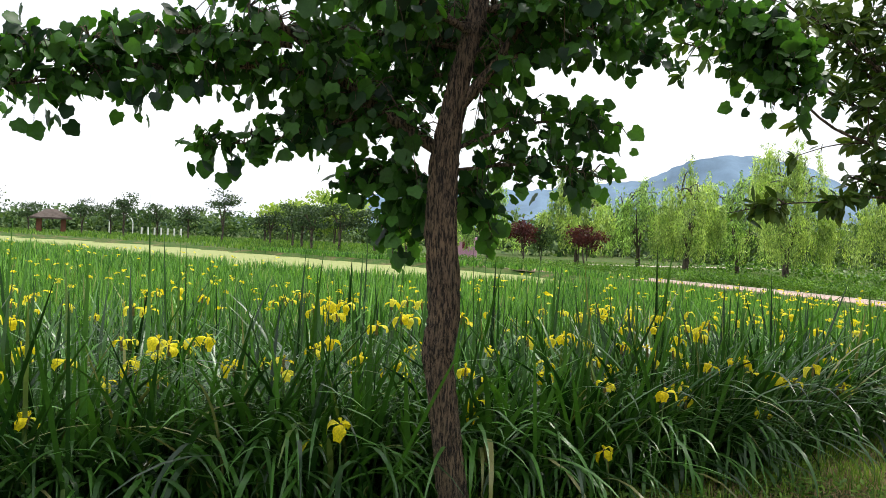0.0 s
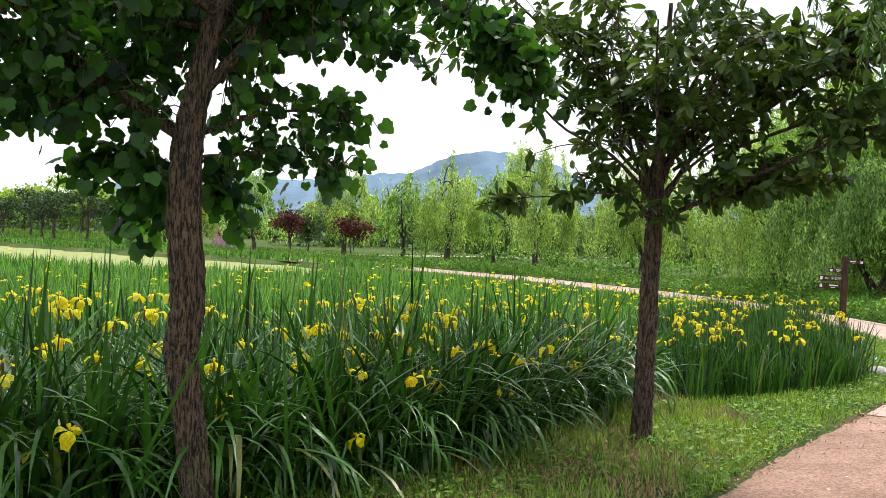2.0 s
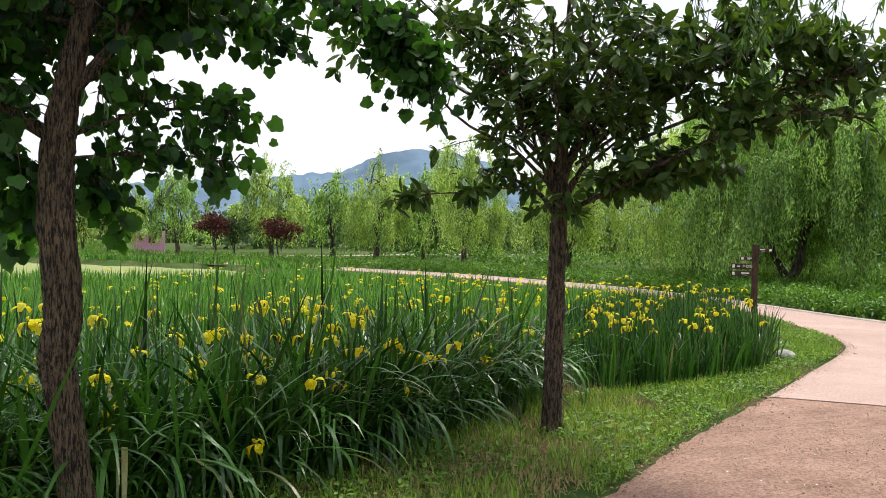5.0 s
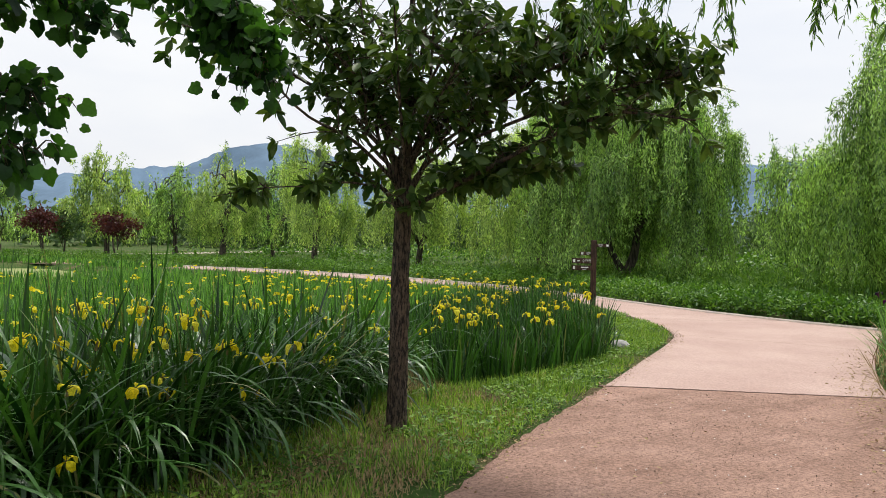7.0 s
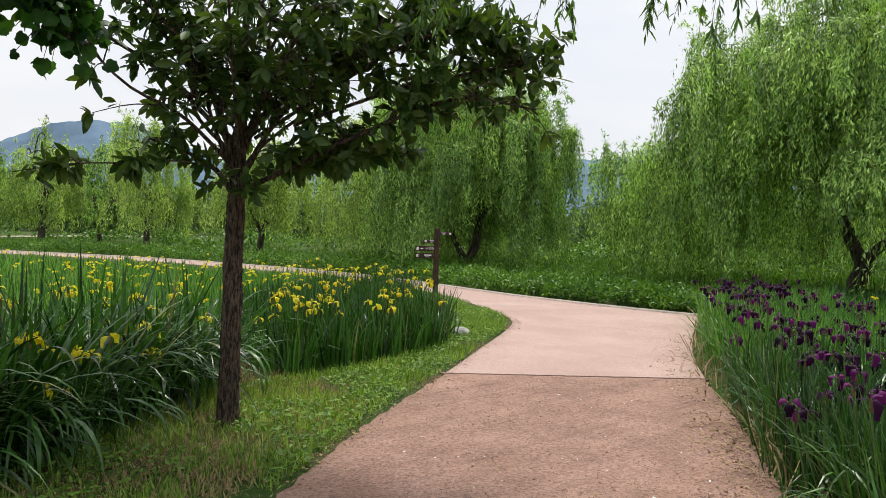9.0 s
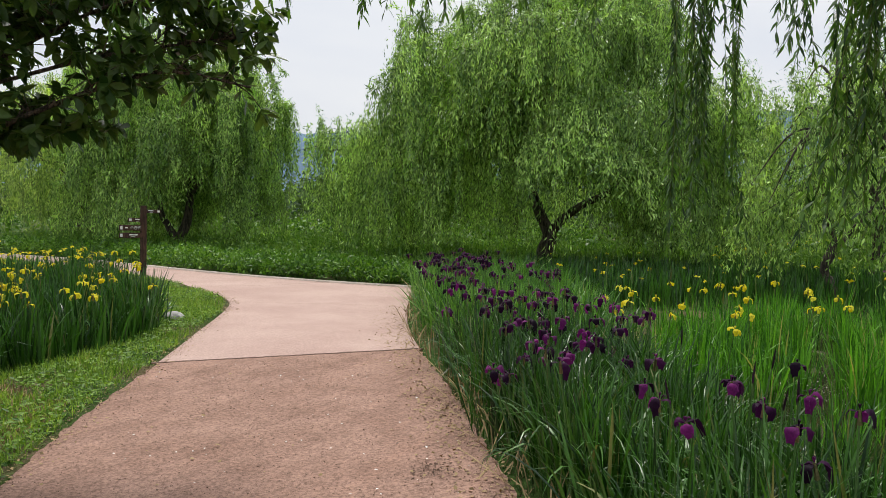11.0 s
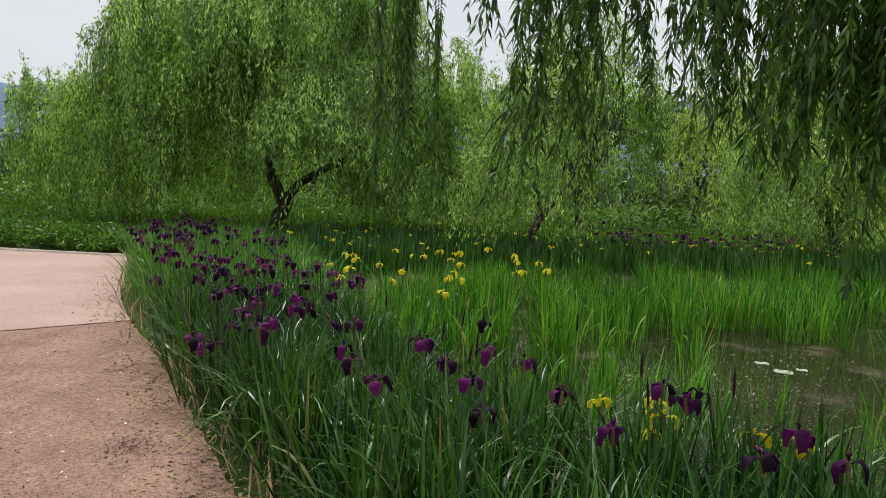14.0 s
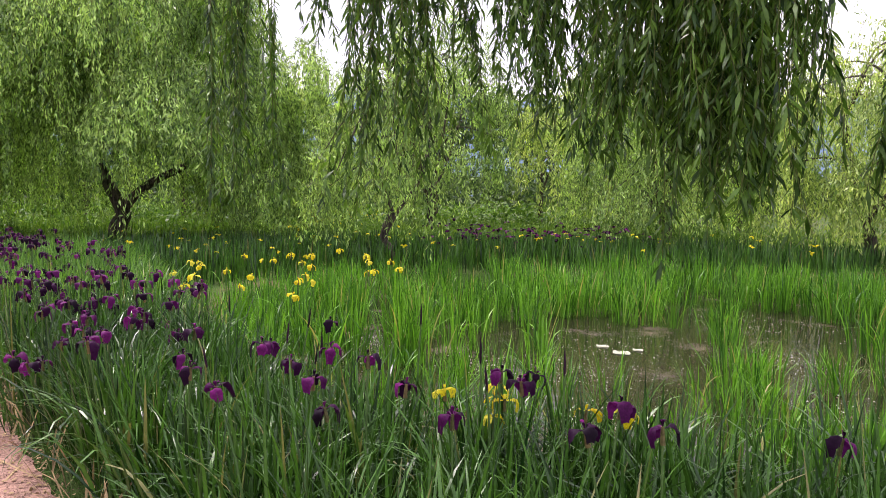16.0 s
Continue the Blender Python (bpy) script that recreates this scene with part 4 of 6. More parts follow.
def near_willow():
    """The willow beside the path whose boughs hang in front of the pond."""
    g = np.random.default_rng(41)
    base = np.array((1.2, -5.6, 0.0))
    root = base_empty("willow_tree", *base, "willow with long drooping boughs hanging over the pond edge", "tree", "weeping willows")
    v, f = tube(smooth_line([(0, 0, -0.2), (0.1, 0.1, 1.2), (0.4, 0.3, 2.6)], 12), np.linspace(0.24, 0.17, 12), 12, 0.1, 5)
    mesh_object("trunk", v, f, W_BARK, root)
    boughs = [[(0.4, 0.3, 2.6), (1.8, 2.4, 4.0), (3.2, 5.2, 4.4), (4.2, 7.6, 4.2)],
              [(0.4, 0.3, 2.6), (2.0, 1.9, 3.9), (3.3, 4.0, 4.1), (4.4, 5.8, 3.8)],
              [(0.4, 0.3, 2.6), (1.6, 1.8, 3.7), (2.6, 3.4, 3.8), (3.4, 4.4, 3.4)],
              [(0.4, 0.3, 2.6), (2.0, 1.4, 3.6), (3.0, 2.6, 3.8), (4.0, 3.6, 3.5)],
              [(0.4, 0.3, 2.6), (2.4, 1.0, 3.6), (4.0, 1.6, 3.8), (5.4, 2.0, 3.5)]]
    for b in boughs:
        q = smooth_line(b, 16)
        v, f = tube(q, np.linspace(0.10, 0.02, 16), 8, 0.06, 6)
        mesh_object("limb", v, f, W_BARK, root)
    # x, y, top, foot, spread of the tresses, number of tresses
    tufts = [(4.25, 2.65, 3.9, 2.62, 0.18, 3), (4.45, 2.2, 3.8, 2.45, 0.16, 3), (3.18, 3.3, 3.7, 2.66, 0.08, 2), (3.66, 3.08, 3.7, 2.42, 0.06, 2), (4.0, 2.65, 3.8, 2.66, 0.08, 2),
             (3.76, 3.32, 3.7, 2.38, 0.05, 1), (5.0, 1.2, 3.9, 2.6, 0.1, 2), (4.3, 1.4, 3.9, 2.65, 0.25, 3), (5.3, 0.1, 3.8, 2.2, 0.2, 3), (5.72, 0.68, 4.0, 1.30, 0.08, 6),
             (4.62, -0.28, 3.8, 1.40, 0.13, 5), (4.75, -0.48, 3.8, 1.72, 0.12, 4), (4.8, -0.72, 3.8, 2.35, 0.10, 3), (4.75, -0.95, 3.7, 1.95, 0.09, 5), (4.35, -1.0, 3.7, 1.80, 0.08, 7),
             (5.2, -1.7, 3.7, 1.55, 0.18, 5), (3.9, -1.33, 3.6, 1.66, 0.07, 6), (3.62, -1.45, 3.6, 1.44, 0.07, 8), (3.5, -1.55, 3.5, 1.36, 0.07, 10), (3.42, -1.64, 3.5, 1.55, 0.05, 3),
             (3.0, -1.88, 3.4, 1.45, 0.05, 3), (3.1, -2.0, 3.4, 1.35, 0.05, 3), (3.75, -1.35, 3.6, 1.15, 0.015, 1), (2.7, -2.2, 3.4, 1.6, 0.12, 3),
             (4.9, -0.2, 3.8, 2.2, 0.18, 5), (4.6, -0.7, 3.8, 2.35, 0.15, 3), (4.3, -1.25, 3.7, 1.85, 0.12, 7), (3.9, -1.6, 3.6, 1.6, 0.09, 8), (3.75, -1.43, 3.5, 1.6, 0.08, 7), (4.6, -2.0, 3.7, 1.9, 0.22, 6), (3.0, -2.1, 3.5, 1.6, 0.08, 3)]
    pos, out_, rib = [], [], []
    for x, y, top, foot, spread, count in tufts:
        for _ in range(count):
            c = np.array((x, y)) - base[:2] + g.normal(0, spread, 2)
            tress_foot = foot + abs(g.normal(0, 0.16))
            sway = g.normal(0, 0.10, 2)
            for _ in range(int(g.integers(4, 6))):
                s = c + g.normal(0, 0.03, 2)
                z0 = top + g.uniform(-0.3, 0.3)
                z1 = min(tress_foot + abs(g.normal(0, 0.2)), z0 - 0.4)
                sw = sway + g.normal(0, 0.06, 2)
                k = np.linspace(0, 1, 14)[:, None]
                line = np.concatenate([s[None, :] + sw * k ** 1.4 + 0.03 * np.sin(k * g.uniform(3, 9) + g.uniform(0, 6)), z0 + (z1 - z0) * k], 1)
                rib.append(tube(line, np.linspace(0.004, 0.0015, 14), 3))
                m = int((z0 - z1) / 0.0165)
                u = g.uniform(0, 12.99, m); i0 = u.astype(int); w = (u - i0)[:, None]
                pos.append(line[i0] * (1 - w) + line[i0 + 1] * w)
                th = g.uniform(0, 6.283, m)
                out_.append(np.column_stack([np.cos(th), np.sin(th), 0 * th]))
    v, f = joined(rib)
    mesh_object("hanging_growth", v, f, TWIG, root)["kind"] = "stuff"
    pos, out_ = np.concatenate(pos), np.concatenate(out_)
    along = unit(out_ * g.uniform(0.15, 1.2, (len(pos), 1)) + g.normal(0, 0.2, pos.shape) + np.array((0, 0, -1.0)))
    normal = unit(out_ * 0.8 + g.normal(0, 0.35, pos.shape) + np.array((0, 0, 0.5)))
    v, f = leaves(NARROW, NARROW_F, pos, along, normal, 0.086 * g.uniform(0.5, 1.25, len(pos)))
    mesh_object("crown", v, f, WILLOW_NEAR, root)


near_willow()


def round_tree(name, label, base, height, radius, count, leaf, seed, leaf_mat, trunk_r=0.12, low=0.35, flat=0.75, group="far trees"):
    """A distant tree: trunk, limbs and a crown of leaf clumps gathered in lumps."""
    g = np.random.default_rng(seed)
    root = base_empty(name, *base, label, "tree", group)
    v, f = tube(smooth_line([(0, 0, -0.2), (g.normal(0, 0.1), 0, height * 0.3), (g.normal(0, 0.25), 0, height * 0.7)], 8), np.linspace(trunk_r, trunk_r * 0.4, 8), 8, 0.08, seed)
    mesh_object("trunk", v, f, W_BARK, root)
    lumps = 14
    c = g.normal(0, 1, (lumps, 3)); c = unit(c) * g.uniform(0.3, 0.85, (lumps, 1))
    c = c * (radius, radius, (1 - low) * height * 0.5) + (0, 0, height * (1 + low) / 2)
    limb = []
    for k in range(6):
        limb.append(tube(smooth_line([(0, 0, height * (0.2 + 0.05 * k)), c[k] * (0.5, 0.5, 0.85), c[k]], 6), np.linspace(trunk_r * 0.4, 0.02, 6), 5))
    v, f = joined(limb); mesh_object("bough_growth", v, f, W_BARK, root)["kind"] = "stuff"
    w = g.integers(0, lumps, count)
    pos = c[w] + g.normal(0, 1, (count, 3)) * (radius * 0.24, radius * 0.24, height * 0.075 * flat)
    pos[:, 2] = np.maximum(pos[:, 2], height * low * 0.7)
    v, f = leaves(CLUMP, SLIM_F, pos, unit(g.normal(0, 1, pos.shape)), unit(g.normal(0, 0.7, pos.shape) + np.array((0, 0, 0.8))), leaf * g.uniform(0.6, 1.3, count))
    mesh_object("crown", v, f, leaf_mat, root)
    return root


FAR_LABEL = "small spreading park tree with dark green foliage across the pond"
far_spots = [(-64, 97, 4.6, 2.4), (-55, 99, 7.0, 2.2), (-52, 104, 4.6, 2.4), (-42.5, 98, 4.7, 2.2), (-38.5, 97, 4.4, 2.4), (-35, 92, 5.6, 1.6), (-31.5, 93, 4.4, 2.0), (-27.5, 92, 4.6, 2.0), (-22.6, 88, 6.2, 1.9), (-18.0, 89, 3.2, 1.8),
             (-15.6, 80, 3.8, 1.9), (-12.3, 74, 4.6, 1.8), (-10.6, 69, 4.2, 1.9), (-9.0, 64, 4.0, 2.0), (-6.4, 60, 4.2, 2.0), (-3.6, 60, 3.9, 2.1), (-1.2, 62, 4.0, 2.0), (2.6, 66, 4.4, 2.0)]
for k, (x, y, h, r) in enumerate(far_spots):
    round_tree("park_tree", FAR_LABEL, (x, y, 0), h, r, 1100, 0.24, 60 + k, PARK_LEAF, low=0.30, flat=0.42)
round_tree("park_tree", "tall rounded pale green tree behind the pond", (-10.5, 92, 0), 6.6, 4.4, 3200, 0.5, 90, FAR_PALE, low=0.2)
round_tree("park_tree", "rounded pale green tree behind the pond", (-18.0, 104, 0), 5.6, 3.8, 2600, 0.5, 91, FAR_PALE, low=0.2)
for k, (x, y, h, r) in enumerate([(37, -3.5, 8.6, 3.4), (39, -9.0, 8.0, 3.6), (34, -17.0, 7.6, 3.6), (46, 10.0, 8.4, 4.0)]):
    round_tree("park_tree", "dark green tree behind the willows", (x, y, 0), h, r, 4200, 0.24, 95 + k, FAR_LEAF, 0.14, 0.12, 1.0)
round_tree("maple_tree", "small dark red maple by the far bank", (9.9, 46.4, 0), 2.75, 1.15, 1500, 0.17, 92, MAPLE_LEAF, 0.06, 0.42, 0.7, "red maples")
round_tree("maple_tree", "small dark red maple by the far bank", (6.4, 49.6, 0), 2.9, 1.25, 1500, 0.17, 93, MAPLE_LEAF, 0.07, 0.40, 0.7, "red maples")
round_tree("park_tree", "small green tree between the red maples", (7.7, 50.5, 0), 3.0, 1.2, 1200, 0.2, 94, FAR_LEAF, 0.06, 0.35, 0.7)

# far woods closing the view all round
g = np.random.default_rng(101)
wp = []
for az in np.arange(-60, 175, 0.9):
    a = radians(az + g.normal(0, 0.3)); d = g.uniform(125, 165) if az < 8 else g.uniform(85, 120)
    h, r = (g.uniform(2.2, 3.9) if az < 8 else g.uniform(5.0, 7.5)) * d / 125, g.uniform(3, 4.5)
    c = g.normal(0, 1, (430, 3)) * (r * 0.5, r * 0.5, h * 0.26) + (d * math.sin(a), d * math.cos(a), h * 0.52)
    c[:, 2] = np.clip(c[:, 2], 0.3, h * 1.1)
    wp.append(c)
wp = np.concatenate(wp)
v, f = leaves(CLUMP, SLIM_F, wp, unit(g.normal(0, 1, wp.shape)), unit(g.normal(0, 0.7, wp.shape) + np.array((0, 0, 0.8))), 0.74 * g.uniform(0.5, 1.3, len(wp)))
woods = mesh_object("woods", v, f, FAR_LEAF)
tagged(woods, "far belt of green woodland round the park", "woods", kind="stuff")

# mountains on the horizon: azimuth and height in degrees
# the blue of the distance haze is painted into the base colour
HILL = plain_material("haze_tinted_hill", (0.135, 0.205, 0.285), 1.0, 0.012, 0.25)
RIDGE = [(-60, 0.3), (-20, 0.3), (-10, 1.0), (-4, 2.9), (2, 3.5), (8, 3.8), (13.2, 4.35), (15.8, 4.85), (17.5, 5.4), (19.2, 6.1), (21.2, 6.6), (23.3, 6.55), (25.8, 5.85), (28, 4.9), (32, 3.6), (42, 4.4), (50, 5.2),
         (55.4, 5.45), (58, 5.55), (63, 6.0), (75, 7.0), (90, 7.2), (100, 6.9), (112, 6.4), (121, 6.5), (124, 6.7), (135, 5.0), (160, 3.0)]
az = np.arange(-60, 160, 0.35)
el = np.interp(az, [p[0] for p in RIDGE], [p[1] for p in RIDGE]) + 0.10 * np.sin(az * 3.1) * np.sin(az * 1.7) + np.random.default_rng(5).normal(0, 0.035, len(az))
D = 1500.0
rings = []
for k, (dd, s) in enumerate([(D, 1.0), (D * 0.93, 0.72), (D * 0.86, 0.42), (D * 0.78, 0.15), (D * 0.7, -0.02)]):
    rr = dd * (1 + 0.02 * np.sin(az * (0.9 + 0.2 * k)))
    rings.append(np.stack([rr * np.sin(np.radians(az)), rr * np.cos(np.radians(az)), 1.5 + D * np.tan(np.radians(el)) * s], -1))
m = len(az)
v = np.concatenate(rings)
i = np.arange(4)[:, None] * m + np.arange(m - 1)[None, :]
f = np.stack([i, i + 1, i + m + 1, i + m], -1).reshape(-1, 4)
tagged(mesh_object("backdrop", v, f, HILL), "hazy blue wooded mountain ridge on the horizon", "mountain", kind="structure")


# ---- irises and grass ----
def blade_bed(name, spots, height, width, segs, lean, curl, material, label, seed, fans=None, twist=0.5, foot=None, arched=0.16, uneven=True):
    """A mass of leaves: spots are (N, 2) feet."""
    g = np.random.default_rng(seed)
    n = len(spots)
    z = ground_z(spots[:, 0], spots[:, 1]) if foot is None else np.full(n, foot)
    base = np.column_stack([spots, z])
    az = g.uniform(0, 6.283, n) if fans is None else np.arctan2(fans[:, 1], fans[:, 0]) + g.normal(0, 0.5, n)
    h = (height(np.hypot(*spots.T)) if callable(height) else height) * g.uniform(0.55, 1.18, n) - z
    h = h * (1 + 0.32 * np.array([noise.noise(Vector((x * 2.1, y * 2.1, seed))) for x, y in spots])) if uneven else h
    ln = np.abs(g.normal(0, lean, n))
    cl = np.abs(g.normal(0, curl, n)) * (g.random(n) < 0.75) + (g.random(n) < arched) * g.uniform(0.9, 2.1, n) * (curl > 0.3)
    v, f = strips(base, az, h * (1 + 0.25 * ln), width * g.uniform(0.6, 1.25, n), ln, cl, segs, g.normal(0, twist, n))
    ob = mesh_object(name, v, f, material)
    return tagged(ob, label, "irises" if "iris" in name else "plants", kind="stuff")


def clumps(poly, per_m2, area_n, size, spread, g, keep=None):
    c = scatter(poly, area_n, g)
    if keep is not None:
        c = c[keep(c[:, 0], c[:, 1])]
    away = g.normal(0, spread, (len(c) * size, 2))
    return np.repeat(c, size, 0) + away, away


gi = np.random.default_rng(201)
TOP = lambda d: np.interp(d, (4, 6.5, 9, 13, 18, 24, 40), (0.94, 0.86, 0.68, 0.48, 0.36, 0.27, 0.25))
INLET = [(4.2, 6.55), (4.95, 6.5), (5.1, 7.1), (5.5, 8.2), (6.2, 9.4), (5.4, 9.6), (4.7, 8.4)]
NEAR_BED = [(-7.5, 3.6), (-3.2, 3.6), (-1.0, 4.25), (0.7, 4.6), (1.8, 5.0), (2.75, 5.75), (3.6, 6.3), (4.4, 7.0), (4.9, 8.4), (5.2, 9.5), (-8.5, 9.5)]
SPIT_BED = [(5.05, 6.65), (5.6, 6.6), (6.4, 6.8), (7.3, 7.05), (8.1, 7.45), (8.85, 8.2), (9.8, 9.6), (11.5, 11.6), (12.3, 13.2), (10, 13.0), (7.5, 11), (6.3, 9.4), (5.65, 8.2), (5.2, 7.2)]
MID_BED = [(-11.5, 9.5), (5.4, 9.5), (7.5, 11), (10, 13), (12.3, 13.2), (12.9, 16), (13.2, 20), (-18, 20)]
FAR_BED = [(-22, 20), (13.2, 20), (13.0, 23.5), (11.6, 28), (9.5, 31.8), (7.5, 34.5), (6.6, 31.5), (4.5, 30), (0, 29), (-6, 33), (-14, 41), (-32, 56)]
BEYOND_BED = [(7.2, 36), (6.2, 41), (-4, 50), (-14, 60), (-10, 62), (-2, 52), (7, 44), (10.5, 35)]
dry = lambda x, y: ~inside(INLET, x, y)

s, fans = clumps(NEAR_BED, 0, 900, 16, 0.11, gi, dry)
blade_bed("iris_leaves", s, TOP, 0.027, 10, 0.24, 1.15, IRIS_LEAF, "dense arching dark green iris leaves at the pond edge", 211, fans, arched=0.58)
EDGE_BED = [(-7.5, 3.5), (-3.2, 3.5), (-1.0, 4.15), (0.7, 4.5), (1.8, 4.9), (2.75, 5.65), (3.6, 6.2), (4.35, 6.9), (4.2, 7.3), (2.6, 6.3), (1.6, 5.5), (0.6, 5.0), (-1.2, 4.7), (-3.4, 4.2), (-7.5, 4.2)]
s, fans = clumps(EDGE_BED, 0, 520, 14, 0.09, gi, dry)
blade_bed("iris_leaves", s, 1.06, 0.030, 12, 0.32, 1.6, IRIS_LEAF, "long arching iris leaves drooping over the verge", 210, fans, arched=0.5)
s, fans = clumps([(-4.0, 4.4), (-1.2, 4.8), (1.2, 5.1), (3.4, 6.6), (4.2, 8.0), (-5, 8.0)], 0, 30, 5, 0.09, gi)
blade_bed("iris_leaves", s, 1.22, 0.030, 8, 0.06, 0.12, IRIS_LEAF, "tall upright spears of iris leaves above the bed", 209, fans)
s, fans = clumps(SPIT_BED, 0, 520, 15, 0.085, gi, dry)
blade_bed("iris_leaves", s, 0.60, 0.021, 6, 0.15, 0.45, IRIS_LEAF, "upright green iris leaves on the pond spit", 212, fans)
s, fans = clumps(MID_BED, 0, 2600, 11, 0.12, gi, dry)
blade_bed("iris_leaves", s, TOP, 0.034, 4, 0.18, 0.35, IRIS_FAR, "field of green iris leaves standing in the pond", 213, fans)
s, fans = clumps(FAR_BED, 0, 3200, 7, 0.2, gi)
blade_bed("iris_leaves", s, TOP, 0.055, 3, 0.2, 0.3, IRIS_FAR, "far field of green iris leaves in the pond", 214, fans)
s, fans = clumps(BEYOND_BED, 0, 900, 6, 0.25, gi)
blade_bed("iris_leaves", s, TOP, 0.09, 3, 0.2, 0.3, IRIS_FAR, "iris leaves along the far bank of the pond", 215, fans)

# right of the path
RIGHT_BED = [(2.1, -1.4), (2.72, -0.22), (3.7, 0.60), (4.66, 1.27), (5.95, 2.17), (6.95, 2.68), (8.6, 3.68), (10.3, 4.66), (12.6, 5.75), (14.95, 6.85), (16.2, 5.6), (13.2, 3.4), (10.4, 2.3), (8.2, 1.8), (6.3, 0.9), (4.7, -0.2), (3.7, -2.4), (3.2, -4.5), (2.0, -4.5)]
s, fans = clumps(RIGHT_BED, 0, 1500, 20, 0.085, gi)
# the far part takes the leaf colour with sunlight and haze painted in
far_half = s[:, 0] > 8.5 + gi.normal(0, 0.8, len(s))
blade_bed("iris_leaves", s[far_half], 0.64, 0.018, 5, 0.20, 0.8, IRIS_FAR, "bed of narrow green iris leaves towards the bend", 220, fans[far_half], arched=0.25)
s, fans = s[~far_half], fans[~far_half]
blade_bed("iris_leaves", s, 0.66, 0.0145, 7, 0.20, 0.95, IRIS_LEAF, "thick bed of narrow dark green iris leaves beside the path", 216, fans, arched=0.3)
POOLS = [(9.9, -0.25, 0.95, 0.6), (9.6, -3.2, 1.75, 0.95), (8.2, -2.4, 0.9, 0.6), (11.0, -5.8, 1.5, 1.2), (6.5, -2.2, 0.6, 0.45), (8.6, -1.4, 0.7, 0.4), (8.6, -4.9, 1.0, 0.6), (6.4, -4.3, 0.8, 0.7), (7.2, -6.0, 1.2, 0.9)]
def no_pool(x, y):
    ok = np.ones(len(x), dtype=bool)
    for px, py, a, b in POOLS:
        ok &= ((x - px) / a) ** 2 + ((y - py) / b) ** 2 > 1.15
    return ok
# young tufts in the shallows: short and thin by the path bed, taller behind
SHALLOWS = [(4.6, -0.4), (6.3, 0.6), (7.6, 1.0), (8.7, -0.7), (8.2, -3.0), (7.6, -5.5), (6, -9), (3.9, -5.5), (3.7, -2.4)]
s, fans = clumps(SHALLOWS, 0, 170, 22, 0.075, gi, no_pool)
blade_bed("iris_leaves", s, 0.20, 0.013, 6, 0.2, 0.5, REED, "loose tufts of young iris leaves in shallow water", 217, fans, foot=-0.30)
POND_REEDS = [(8.7, -0.7), (7.6, 1.0), (8.3, 1.7), (10.5, 2.2), (13.4, 1.8), (15.8, -1.5), (16.2, -6), (14, -11), (6, -9), (7.6, -5.5), (8.2, -3.0)]
s, fans = clumps(POND_REEDS, 0, 430, 26, 0.085, gi, no_pool)
blade_bed("iris_leaves", s, 0.42, 0.016, 6, 0.16, 0.45, REED, "bright green tufts of young iris leaves standing in shallow water", 219, fans, foot=-0.30)
BACK_BED = [(13.2, 3.4), (16.2, 5.6), (19, 6.5), (22, 4), (22, -8), (18, -13), (15, -9), (16.5, -4), (15.9, -1)]
s, fans = clumps(BACK_BED, 0, 1300, 11, 0.14, gi)
blade_bed("iris_leaves", s, 0.55, 0.028, 4, 0.15, 0.25, IRIS_LEAF, "iris leaves on the far side of the small pond", 218, fans)

# verge and meadow grass
VERGE = [(-2.5, 0.9), (0.4, 2.15), (3.08, 3.9), (4.65, 4.9), (6.36, 5.85), (8.02, 6.8), (10.0, 7.95), (11.1, 8.8), (12.2, 10.35), (13.25, 12.4), (14.1, 15), (14.6, 18.5), (13.4, 18.5), (12.7, 14.5), (11.7, 12.0), (10.3, 10.2), (9.1, 8.5), (7.9, 7.45), (6.2, 6.75), (4.9, 6.65), (4.1, 6.55), (3.4, 6.3), (2.6, 5.8), (1.6, 5.0), (0.5, 4.65), (-1.6, 4.2), (-4, 3.5)]
def blades_on(name, poly, count, height, width, segs, material, label, seed, lean=0.45, curl=0.5, patch=None):
    g = np.random.default_rng(seed)
    p = scatter(poly, count, g)
    if patch:
        keep = np.array([noise.noise(Vector((x * patch, y * patch, seed))) > g.normal(-0.12, 0.18) for x, y in p])
        p = p[keep]
    return blade_bed(name, p, height, width, segs, lean, curl, material, label, seed, uneven=False)
blades_on("grass", VERGE, 60000, 0.10, 0.009, 2, GRASS, "short trodden grass with bare patches on the verge", 221, 0.6, 0.6, 1.6)
blades_on("grass", [(-9, -3.0), (-4.7, -0.5), (-2.5, 0.9), (-4, 3.5), (-9, 3.4)], 26000, 0.10, 0.010, 2, GRASS, "short verge grass beside the path", 224, 0.6, 0.6, 1.6)
blades_on("grass", [(-3.0, -3.9), (1.9, -0.8), (2.15, -1.5), (2.0, -4.6), (-2, -5.2)], 20000, 0.10, 0.010, 2, GRASS, "short grass between path and iris bed", 225, 0.6, 0.6, 1.6)
MEADOW = [(15.9, 8), (15.8, 11), (16.2, 14), (17, 18), (17.2, 21), (16.6, 25), (15, 31), (12, 36), (6, 45), (-5, 60), (0, 75), (25, 62), (45, 30), (50, 0), (40, -25), (22, -20), (22, 2), (19, 6.5)]
blades_on("grass", MEADOW, 52000, lambda d: np.interp(d, (16, 28, 45), (0.36, 0.26, 0.10)), 0.036, 2, MEADOW_LEAF, "rough meadow grass under the willows", 222, 0.4, 0.4)
YARD = [(-5, 60), (-14, 60), (-24, 72), (-60, 94), (-60, 115), (0, 110), (0, 75)]
blades_on("grass", YARD, 9000, 0.4, 0.12, 2, MEADOW_LEAF, "grass bank across the pond", 223, 0.4, 0.4)

